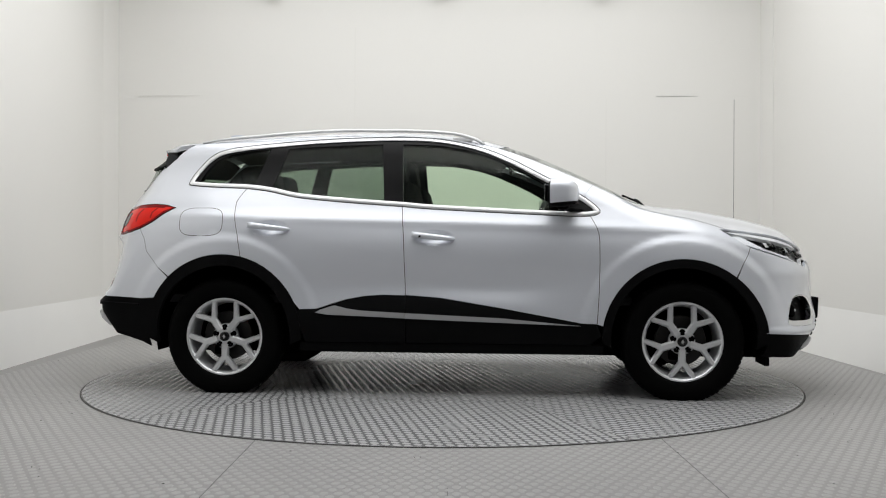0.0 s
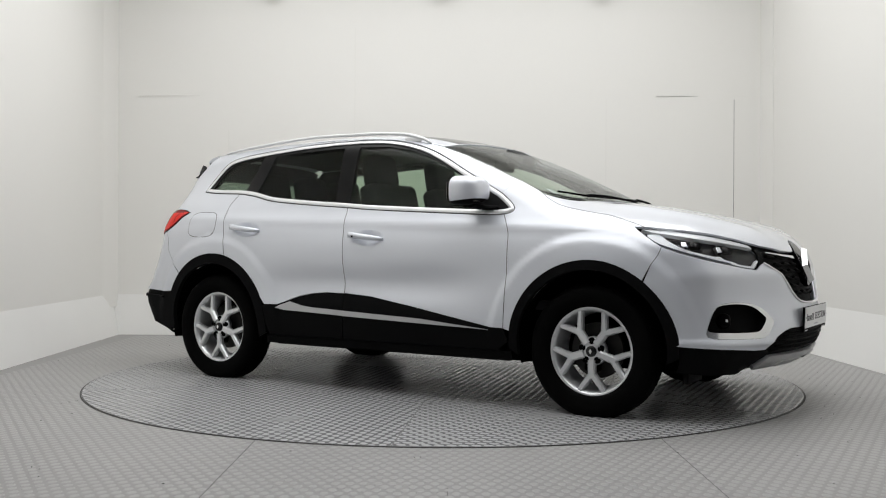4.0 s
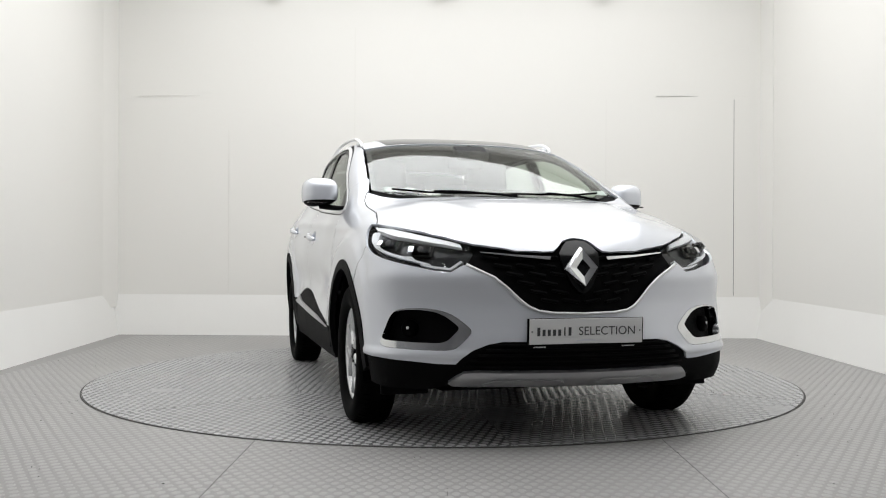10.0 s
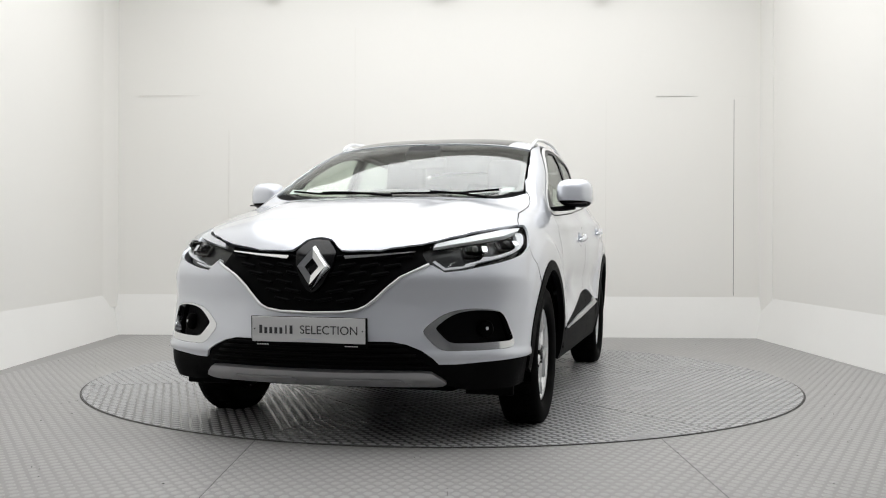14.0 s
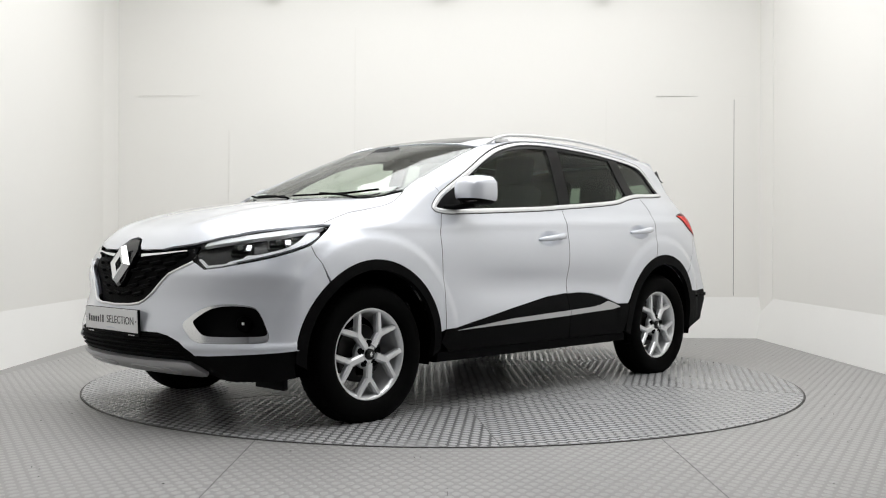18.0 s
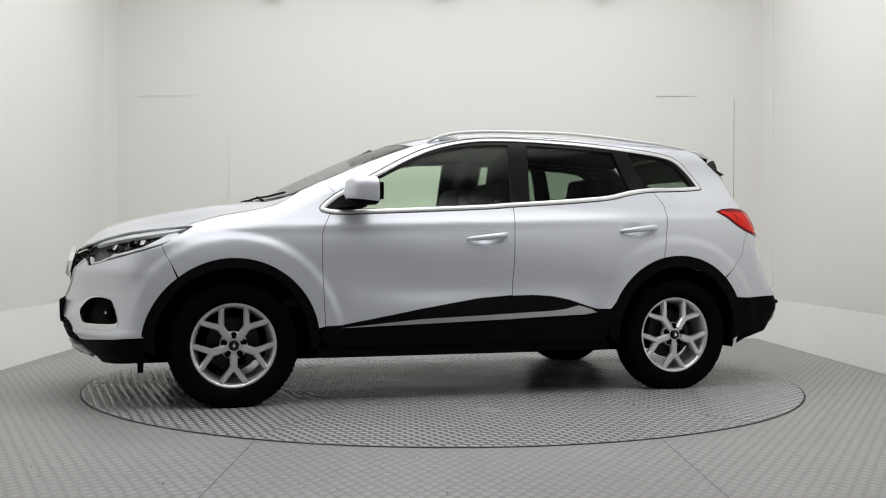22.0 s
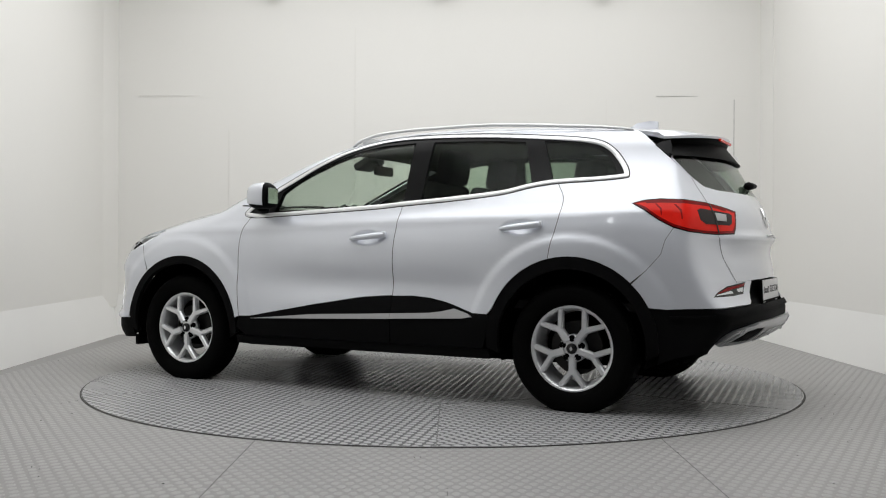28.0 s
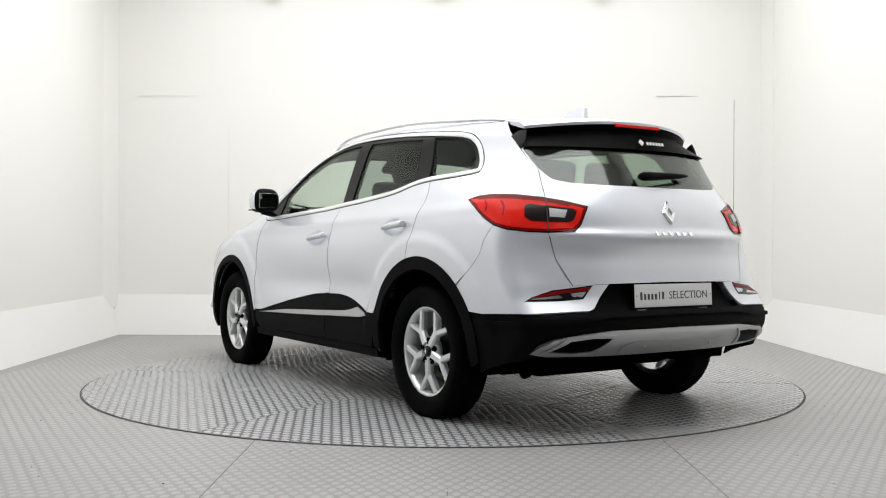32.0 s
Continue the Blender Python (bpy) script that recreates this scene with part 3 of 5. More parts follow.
GRILLE = [(0, .902), (.03, .899), (.06, .889), (.085, .866), (.112, .849), (.16, .847), (.285, .851), (.38, .862), (.452, .872), (.450, .842), (.465, .812), (.478, .785), (.45, .768), (.385, .730), (.33, .685), (.282, .637), (.245, .606), (.205, .588), (.14, .579), (0, .575)]
FOG = [(.80, .432), (.79, .50), (.765, .56), (.735, .585), (.655, .594), (.58, .587), (.53, .568), (.49, .535), (.466, .502), (.485, .465), (.526, .424), (.60, .418), (.70, .420)]
LOW_F = [(.925, .384), (.81, .376), (.67, .366), (.575, .358), (.515, .358), (.495, .388), (.46, .420), (.412, .447), (.36, .458), (0, .460)]
HOOD = [(2.100, 0), (2.104, .03), (2.113, .06), (2.135, .088), (2.148, .115), (2.146, .16), (2.128, .285), (2.095, .38), (2.058, .455), (2.012, .52), (1.93, .61), (1.84, .67), (1.75, .715), (1.66, .755), (1.575, .787), (1.51, .772), (1.38, .752), (1.26, .757), (1.16, .762), (1.07, .757), (1.02, .745), (.985, .728), (1.06, .665), (1.13, .58), (1.20, .40), (1.245, .2), (1.26, 0)]


def on_flank(xy):
    """Points of a line seen from above as (way round, height)."""
    return [(unroll(p[0], abs(p[1])), p[2]) for p in above(np.array(xy, float))]


ROOF_SIDE = [(-1.59, .555), (-1.45, .568), (-1.2, .588), (-.8, .610), (-.4, .622), (0, .624), (.2, .621)]
SCREEN_SIDE = [(.29, .624), (.45, .646), (.62, .667), (.80, .690), (.955, .712)]

# flanks
ap = on_flank(SCREEN_SIDE)
rs = on_flank(ROOF_SIDE)
fender_outline = on_flank([(.985, .728), (1.02, .745), (1.07, .757), (1.16, .762), (1.26, .757), (1.38, .752), (1.51, .772), (1.575, .787)]) + LAMP[:1] + [LAMP[-1], LAMP[-2]] + [(1.005, .82), (1.035, .78)] + arc(AXLE, R_FRONT, 51, 171, 26) + SEAM_A[::-1] + S((.858, 1.072), (.784, 1.141), (.775, 1.165)) + on_flank([(.83, .683), (.955, .708)])
pair("front_wing", PAINT, fender_outline, around, car, h=0.02)
def oval(cx, cz, rx, rz, n=28, p=2.3):
    """A squared oval on the flank."""
    out = []
    for i in range(n):
        c, s = math.cos(2 * math.pi * i / n), math.sin(2 * math.pi * i / n)
        out.append((cx + rx * abs(c) ** (2 / p) * (1 if c > 0 else -1), cz + rz * abs(s) ** (2 / p) * (1 if s > 0 else -1)))
    return S(*out)


DISH_F, DISH_R = oval(-.085, .912, .118, .047), oval(-1.045, .965, .118, .047)


def ledge(v):
    """The swell low on the doors, fullest before the rear wheel."""
    x = U1 + FRONT_C - np.abs(v[:, 0])
    k = np.interp(x, (-.98, -.80, -.55, -.25, .25, .75), (0, .8, 1, .75, .4, 0))
    mid = np.interp(x, (-.8, -.25, .75), (.590, .600, .50))
    return k * .007 * np.exp(-((v[:, 1] - mid) / .055) ** 2)


door_f = pair("front_door", PAINT, SEAM_A + CLAD_F[1:] + SEAM_B[::-1][1:] + BELT_F[::-1][1:-1], around, car, holes=[DISH_F], h=0.018, gap=.002, bulge=ledge)
door_r = pair("rear_door", PAINT, SEAM_B + CLAD_R[1:] + arc(-AXLE, R_REAR, 20, 76, 14)[1:] + SEAM_C[::-1][1:] + BELT_R[::-1][1:-1], around, car, holes=[DISH_R], h=0.018, gap=.002, bulge=ledge)
TAIL = B((1.142, 1.088), (1.07, 1.102), (.978, 1.108), (.83, 1.104), (.68, 1.091), (.56, 1.072), (.456, 1.049), (.475, 1.02), (.505, .965), (.54, .935), (.67, .931), (.76, .935), (.85, .945), (.92, .965), (.995, 1.005), (1.07, 1.055))
BUMP_SEAM = B((.92, .965), (.965, .90), (.988, .827), (1.06, .745))
GATE_SEAM = B((.693, 1.227), (.665, 1.10), (.66, .935), (.626, .805), (.556, .684))
frame_hole = shrink(DLO_S, -0.001)
quarter = SEAM_C[1:] + arc(-AXLE, R_REAR, 77, 134, 14) + BUMP_SEAM[::-1] + [TAIL[14], TAIL[15]] + TAIL[:5] + B((.672, 1.16), (.689, 1.226), (.76, 1.28), (.84, 1.334), (.915, 1.379), (.994, 1.425), (1.09, 1.465)) + rs + ap[:4] + on_flank([(.83, .683)])[:1] + S((.775, 1.165), (.784, 1.141))
top_half = [tuple(q) for q in DLO_S]
i0 = min(range(len(top_half)), key=lambda i: np.hypot(*(np.array(top_half[i]) - S((.784, 1.141))[0])))
i1 = min(range(len(top_half)), key=lambda i: np.hypot(*(np.array(top_half[i]) - S((-1.213, 1.205))[0])))
run = [top_half[i % len(top_half)] for i in range(i0, i0 - ((i0 - i1) % len(top_half)) - 1, -1)]
pair("side_frame", PAINT, quarter + run, around, car, h=0.02)
# windows
ring = shrink(DLO_S, 0.021)


def moulding(name, mat, path, half, high, parent, label, closed=True, lift=0.0, mirror=False):
    """A crowned strip that runs along a line on the skin."""
    q = np.array(path, float) * ((-1, 1) if mirror else (1, 1))
    p = around(q)
    n = outward(p)
    t = np.roll(p, -1, 0) - np.roll(p, 1, 0)
    if not closed:
        t[0], t[-1] = p[1] - p[0], p[-1] - p[-2]
    b = np.cross(n, t / np.linalg.norm(t, axis=1)[:, None])
    sec = [(-1, -.004), (-1, high * .35), (-.6, high * .85), (0, high), (.6, high * .85), (1, high * .35), (1, -.004)]
    V = [p[i] + b[i] * half * s + n[i] * (h + lift) for i in range(len(p)) for s, h in sec]
    k, m = len(sec), len(p)
    F = [(i * k + j, i * k + j + 1, ((i + 1) % m) * k + j + 1, ((i + 1) % m) * k + j) for i in range(m if closed else m - 1) for j in range(k - 1)]
    bm = bmesh.new()
    bm.from_mesh(mesh_of(name, V, F, mat))
    bmesh.ops.recalc_face_normals(bm, faces=bm.faces[:])
    return part(name, bm, mat, parent, label, smooth=True)



for flip in (False, True):
    moulding("window_trim", BRIGHT, even(shrink(DLO_S, .0125), .02), .0125, .005, car, "bright chrome window surround", mirror=flip)
pair("window_seal", BLACK, DLO_S, around, car, "black rubber window seal", holes=[shrink(ring, .004)], gap=0.0, lift=-0.002, thick=0.016, h=0.03)
GL_F = S((-.292, 1.474), (-.07, 1.466), (.10, 1.436), (.25, 1.386), (.40, 1.315), (.52, 1.248), (.60, 1.195), (.635, 1.075), (.3, 1.083), (-.051, 1.102), (-.275, 1.117))
GL_R = S((-.412, 1.474), (-.70, 1.466), (-.85, 1.459), (-.985, 1.449), (-1.06, 1.215), (-.92, 1.178), (-.78, 1.159), (-.55, 1.138), (-.388, 1.127))
GL_Q = S((-1.525, 1.25), (-1.495, 1.31), (-1.44, 1.375), (-1.346, 1.42), (-1.22, 1.44), (-1.095, 1.449), (-1.175, 1.228), (-1.40, 1.236))
pair("pillar_trim", SATIN_BLACK, ring, around, car, "satin black pillar covers between the side windows", holes=[GL_F, GL_R, GL_Q], gap=0.0, lift=-0.004, thick=0.03, h=0.03)
pair("side_window", GLASS, GL_F, around, car, "green tinted front side window", gap=0.0, lift=-0.009, thick=0.004, back=True, h=0.06)
pair("side_window", PRIVACY, GL_R, around, car, "dark tinted rear side window", gap=0.0, lift=-0.009, thick=0.004, back=True, h=0.06)
pair("quarter_window", PRIVACY, GL_Q, around, car, "small dark tinted quarter window", gap=0.0, lift=-0.009, thick=0.004, back=True, h=0.06)
# lower cladding
pair("door_cladding", BLACK, CLAD_F + S((-.246, .45), (-.244, .31), (.80, .31), (.868, .36)), around, door_f, "matt black lower door cladding", lift=0.002)
pair("door_cladding", BLACK, CLAD_R + arc(-AXLE, R_REAR, 18, 5, 4) + S((-.83, .31), (-.25, .31), (-.248, .45)), around, door_r, "matt black lower door cladding", lift=0.002)
pair("door_strip", SATIN, spline(S((-.25, .481), (-.25, .448), (.3, .430), (.752, .417), (.3, .458)), 1, True), around, door_f, "satin silver strip", lift=0.012, thick=0.014, h=0.03)
pair("door_strip", SATIN, S((-.25, .481), (-.5, .492), (-.58, .502), (-.66, .520), (-.74, .497), (-.775, .478), (-.70, .466), (-.5, .459), (-.25, .449)), around, door_r, "satin silver strip", lift=0.012, thick=0.014, h=0.03)
pair("sill", BLACK, S((.88, .305), (-.86, .305), (-.87, SILL), (.88, SILL)), around, car, "matt black sill", lift=-0.006, thick=0.05)
pair("wheel_arch_trim", BLACK, arc(AXLE, R_FRONT, -3, 183, 44) + arc(AXLE, R_IN, 188, -8, 44), around, car, "matt black wheel arch trim", lift=0.004, thick=0.03)
pair("wheel_arch_trim", BLACK, arc(-AXLE, R_REAR, -3, 183, 44) + arc(-AXLE, R_IN, 188, -8, 44), around, car, "matt black wheel arch trim", lift=0.004, thick=0.03)
# nose
FOG = [tuple(q) for q in spline(FOG, 4, True)]
FOG_IN = shrink(np.array([(.805 + (u - .805) * .90, .590 + (z - .590) * .86) for u, z in FOG]), .006)   # the frame is broad below and inwards
fog_all = [FOG, [(-u, z) for u, z in FOG]]
bump_half = [(0, .575), (.14, .579), (.205, .588), (.245, .606), (.282, .637), (.33, .685), (.385, .730), (.45, .768), (.478, .785), (.493, .782)] + LAMP[12:19] + [(1.005, .82), (1.035, .78)] + arc(AXLE, R_FRONT, 50, 6, 14) + LOW_F


def shoulders(v):
    """The swell under the headlights, the hollow over the fog lamps and the lip below them."""
    u, z = np.abs(v[:, 0]), v[:, 1]
    w = np.clip((u - .30) / .18, 0, 1) * np.clip((1.02 - u) / .12, 0, 1)
    return w * (.004 * np.exp(-((z - .715) / .035) ** 2) + .010 * np.exp(-((z - .396) / .016) ** 2))


front_bumper = panel("front_bumper", PAINT, both(bump_half), around, car, "pearl white front bumper", holes=fog_all, h=0.016, bulge=shoulders)
low_half = LOW_F[::-1] + arc(AXLE, R_FRONT, 4, -12, 4) + [(.93, .25), (.80, .24), (.60, .232), (.4, .228), (0, .228)]


def under_nose(v):
    """The nose turns under below the skid plate's upper edge."""
    return np.interp(v[:, 1], (.225, .262, .300, .325), (-.034, -.014, 0, 0)) * np.clip((.62 - np.abs(v[:, 0])) / .08, 0, 1)


panel("lower_bumper", BLACK, both(low_half), around, car, "matt black lower bumper with a wide air intake", lift=-0.008, bulge=under_nose)
panel("skid_plate", SATIN, both([(0, .328), (.45, .330), (.49, .326), (.52, .30), (.545, .272), (.53, .250), (.50, .243), (0, .238)]), around, car, "satin silver skid plate under the nose", lift=0.012, thick=0.03, bulge=under_nose, h=.02)
grille = panel("grille", BLACK, both(GRILLE), around, car, "black mesh grille", lift=-0.03, gap=-0.004)
HOUSING = material("grey_lamp_housing", (0.012, 0.012, 0.013), 0.3, 0.2)
lamps = pair("headlight", HOUSING, LAMP, around, car, "clear headlight with black inside", lift=-0.045, gap=-0.002)
pair("lens", LENS, LAMP, around, lamps, "clear lens", lift=0.001, thick=0.004, back=True)
pair("fog_recess", BLACK, FOG, around, car, "black fog lamp recess", lift=-0.05, gap=-0.004)
pair("fog_frame", CHROME, FOG, around, car, "chrome fog lamp frame", holes=[FOG_IN], lift=0.002, gap=0, thick=0.03, h=0.02)
# bonnet, windscreen, roof
hood = panel("bonnet", PAINT, [(x, y) for x, y in HOOD] + [(x, -y) for x, y in HOOD[::-1] if y > 0], above, car, "pearl white bonnet", h=0.022)
WS = [(1.20, 0), (1.185, .2), (1.14, .40), (1.07, .57), (.955, .702)] + [(x, y - .006) for x, y in SCREEN_SIDE[::-1][1:]] + [(.305, .55), (.335, .3), (.35, 0)]
panel("windscreen", SCREEN, WS + [(x, -y) for x, y in WS[::-1] if y > 0], above, car, "large clear windscreen", thick=0.005, back=True, lift=-0.004, gap=0.001)
frit = [(x, y) for x, y in WS] + [(x, -y) for x, y in WS[::-1] if y > 0]
panel("screen_border", SATIN_BLACK, frit, above, car, "black printed edge of the windscreen", holes=[shrink(frit, .032)], lift=-.011, thick=0, gap=.001)
roof_half = [(.35, 0), (.335, .3), (.305, .55), (.28, .621)] + ROOF_SIDE[::-1] + [(-1.60, .50), (-1.61, .3), (-1.615, 0)]
sun_half = [(.335, 0), (.32, .3), (.295, .49), (.1, .50), (-.5, .50), (-.9, .48), (-.92, 0)]
panel("roof", PAINT, roof_half + [(x, -y) for x, y in roof_half[::-1] if y > 0], above, car, "white roof skin", holes=[sun_half + [(x, -y) for x, y in sun_half[::-1] if y > 0]])
panel("glass_roof", GLOSS, sun_half + [(x, -y) for x, y in sun_half[::-1] if y > 0], above, car, "black panoramic glass roof")
# tail
gate_half = B((0, .697), (.385, .692), (.556, .684), (.59, .73), (.626, .805), (.65, .88), (.66, .928)) + TAIL[9:3:-1] + B((.675, 1.16), (.689, 1.226), (.76, 1.28), (.835, 1.334), (.81, 1.356), (0, 1.372))
REAR_GLASS = B((0, 1.153), (.3, 1.157), (.5, 1.165), (.61, 1.183), (.69, 1.236), (.76, 1.292), (.815, 1.335), (.80, 1.352), (0, 1.368))
panel("tailgate", PAINT, both_rear(gate_half), around, car, "pearl white tailgate", holes=[both_rear(REAR_GLASS)], h=0.016)
panel("rear_window", REAR_SCREEN, both_rear(REAR_GLASS), around, car, "dark tinted rear window", thick=0.005, back=True, lift=-0.003, gap=0)
tails = pair("tail_lamp", DEEP_RED, TAIL, around, car, "wide red tail lamp", lift=0.004)
rear_half = B((.385, .692), (.556, .684), (.59, .73), (.626, .805), (.65, .88), (.66, .928)) + TAIL[10:14] + BUMP_SEAM[1:] + arc(-AXLE, R_REAR, 135, 153, 6) + B((.96, .552), (.75, .563), (.6, .570), (.50, .573), (.475, .585))
pair("rear_bumper", PAINT, rear_half, around, car, "pearl white rear bumper corner", h=0.02, gap=.0004)
pair_recess = B((0, .695), (.385, .690), (.475, .583), (.44, .572), (0, .572))
panel("plate_recess", BLACK, both_rear(pair_recess), around, car, "matt black recess for the rear plate", lift=-.032)


def tucked(v):
    """The lower rear bumper draws in below its step, behind the diffuser."""
    w = np.abs(np.abs(v[:, 0]) - U4)
    return np.interp(v[:, 1], (.30, .36, .47), (-.085, -.062, 0)) * np.clip((.82 - w) / .16, 0, 1)


low_rear = B((0, .572), (.44, .572), (.475, .581), (.50, .571), (.6, .568), (.75, .561), (.96, .550)) + arc(-AXLE, R_REAR, 154, 190, 8) + B((.95, .29), (.82, .335), (.70, .315), (.4, .29), (0, .285))
panel("lower_rear_bumper", BLACK, both_rear(low_rear), around, car, "matt black lower rear bumper", lift=-0.008, bulge=tucked, h=.03)


def under_turn(v):
    """The diffuser's face turns under towards its lower edge."""
    z = v[:, 1]
    return np.interp(z, (.30, .35, .43, .462, .49), (-.070, -.045, -.004, .004, .002))


panel("rear_skid_plate", SATIN, both_rear(B((0, .487), (.42, .482), (.55, .466), (.65, .445), (.70, .41), (.74, .358), (.67, .328), (.4, .318), (0, .318))), around, car, "satin silver rear diffuser", lift=0.006, thick=0.03, bulge=under_turn, h=.02)




def shut_line(path, onto=around, wide=.0036, mirror=False, closed=False, swell=None):
    """The dark open gap between two panels."""
    q = even(np.array(path, float), .015) if closed else np.concatenate([np.linspace(a, b, 6)[:-1] for a, b in zip(path[:-1], path[1:])] + [[path[-1]]])
    if mirror:
        q = q * ((-1, 1) if onto is around else (1, -1))
    p = onto(q)
    n = outward(p)
    if swell is not None:
        p = p + n * swell(q)[:, None]
    t = np.roll(p, -1, 0) - np.roll(p, 1, 0)
    if not closed:
        t[0], t[-1] = p[1] - p[0], p[-1] - p[-2]
    b = np.cross(n, t / (np.linalg.norm(t, axis=1)[:, None] + 1e-9)) * wide / 2
    V = [v for i in range(len(p)) for v in (p[i] - b[i] + n[i] * .0007, p[i] + b[i] + n[i] * .0007)]
    m = len(p)
    F = [(2 * i, 2 * i + 1, 2 * ((i + 1) % m) + 1, 2 * ((i + 1) % m)) for i in range(m if closed else m - 1)]
    return piece("shut_line", mesh_of("shut_line", V, F, SEAM), car, "dark gap between body panels")


HOOD_EDGE = [(1.575, .787), (1.51, .772), (1.38, .752), (1.26, .757), (1.16, .762), (1.07, .757), (1.02, .745), (.985, .728)]
for flip in (False, True):
    for line in (SEAM_A, SEAM_B, SEAM_C):
        shut_line(line, mirror=flip, swell=ledge)
    shut_line(shrink(DLO_S, -.003), mirror=flip, closed=True, wide=.005)
    shut_line(HOOD_EDGE, above, mirror=flip, wide=.005)
    shut_line([LAMP[-2], (1.005, .82), (1.035, .78), arc(AXLE, R_FRONT, 51, 50, 2)[0]], mirror=flip, wide=.003)
    shut_line(BUMP_SEAM + arc(-AXLE, R_REAR, 134.5, 135, 2)[:1], mirror=flip, wide=.0022)
    shut_line(GATE_SEAM, mirror=flip)


# wheels: a thing's part with its own pieces
def bar(bm, a, b, w0, w1, y0, y1, deep):
    """A bevelled spoke between two points (radius-plane x, z), with widths and heights at both ends."""
    a, b = np.array(a), np.array(b)
    d = (b - a) / np.linalg.norm(b - a)
    n = np.array((-d[1], d[0]))
    vs = []
    for p, w, y in ((a, w0, y0), (b, w1, y1)):
        for off, dy in ((-.5, -deep), (-.5, -.010), (-.30, 0), (.30, 0), (.5, -.010), (.5, -deep)):
            q = p + n * w * off
            vs.append(bm.verts.new((q[0], y + dy, q[1])))
    for i in range(6):
        j = (i + 1) % 6
        bm.faces.new((vs[i], vs[j], vs[6 + j], vs[6 + i]))
    bm.faces.new(vs[:6][::-1])
    bm.faces.new(vs[6:])


def ring_mesh(profile, n=64):
    return lathe(profile, n)


def wheel_pieces():
    made = {}
    prof = [(.222, .062), (.234, .080), (.25, .091), (.275, .098), (.300, .099), (.318, .094), (.329, .085), (.338, .070), (.342, .050), (.344, .02), (.345, 0), (.344, -.02), (.342, -.05), (.338, -.07), (.328, -.085), (.30, -.098), (.25, -.09), (.222, -.07)]
    V, F = lathe(prof, 96)
    V = [(x, y, max(z, -0.3292)) for x, y, z in V]
    made["tyre"] = mesh_of("tyre", V, F, TYRE, True)
    V, F = [], []
    for i in range(72):   # shoulder blocks of the tread
        for side in (1, -1):
            t, n = 2 * math.pi * (i + (.5 if side < 0 else 0)) / 72, len(V)
            for da in (-.031, .031):
                for r, y in ((.3345, .080), (.3415, .066), (.3475, .050), (.3475, .022)):
                    V.append((r * math.cos(t + da), side * y, max(r * math.sin(t + da), -.3296)))
            F += [(n + j, n + j + 1, n + 5 + j, n + 4 + j) for j in range(3)] + [(n, n + 1, n + 2, n + 3), (n + 4, n + 5, n + 6, n + 7)]
    made["tread_block"] = mesh_of("tread_block", V, F, TYRE)
    V, F = lathe([(.190, -.08), (.196, .0), (.204, .045), (.211, .060), (.219, .067), (.227, .070), (.231, .066), (.230, .055), (.225, .03), (.222, -.08)], 80)
    made["rim"] = mesh_of("rim", V, F, ALLOY, True)
    V, F = lathe([(.001, -.005), (.060, -.005), (.062, -.012), (.142, -.012), (.145, -.02), (.145, -.035), (.001, -.035)], 48)
    made["brake_disc"] = mesh_of("brake_disc", V, F, STEEL)
    V, F = lathe([(.001, .060), (.040, .060), (.066, .056), (.074, .046), (.076, .02), (.001, .02)], 40)
    made["hub"] = mesh_of("hub", V, F, ALLOY, True)
    V, F = lathe([(.001, .076), (.022, .075), (.0275, .071), (.029, .055), (.001, .055)], 32)
    made["hub_cap"] = mesh_of("hub_cap", V, F, GLOSS, True)
    V, F = lathe([(.0175, .050), (.0175, .0625), (.0155, .0635), (.0145, .0605), (.001, .0605)], 16)
    made["bolt"] = mesh_of("bolt", V, F, JET)
    bm = bmesh.new()   # one forked spoke, pointing down
    fork = (0, -.138)
    bar(bm, (0, -.045), fork, .042, .042, .072, .067, .030)
    for sgn in (-1, 1):
        t = radians(-90 + sgn * 18.5)
        bar(bm, (sgn * .007, -.124), (.214 * math.cos(t), .214 * math.sin(t)), .034, .029, .0665, .0645, .032)
    me = bpy.data.meshes.new("spoke")
    bmesh.ops.recalc_face_normals(bm, faces=bm.faces[:])
    bm.to_mesh(me)
    bm.free()
    me.materials.append(ALLOY)
    made["spoke"] = me
    bm = bmesh.new()
    vs = [bm.verts.new(q) for q in ((0, .0775, .014), (.009, .0775, 0), (0, .0775, -.014), (-.009, .0775, 0))]
    bm.faces.new(vs)
    bmesh.ops.recalc_face_normals(bm, faces=bm.faces[:])
    ext = bmesh.ops.extrude_face_region(bm, geom=bm.faces[:])
    bmesh.ops.translate(bm, vec=(0, -.003, 0), verts=[v for v in ext["geom"] if isinstance(v, bmesh.types.BMVert)])
    me = bpy.data.meshes.new("emblem")
    bm.to_mesh(me)
    bm.free()
    me.materials.append(CHROME)
    made["emblem"] = me
    return made


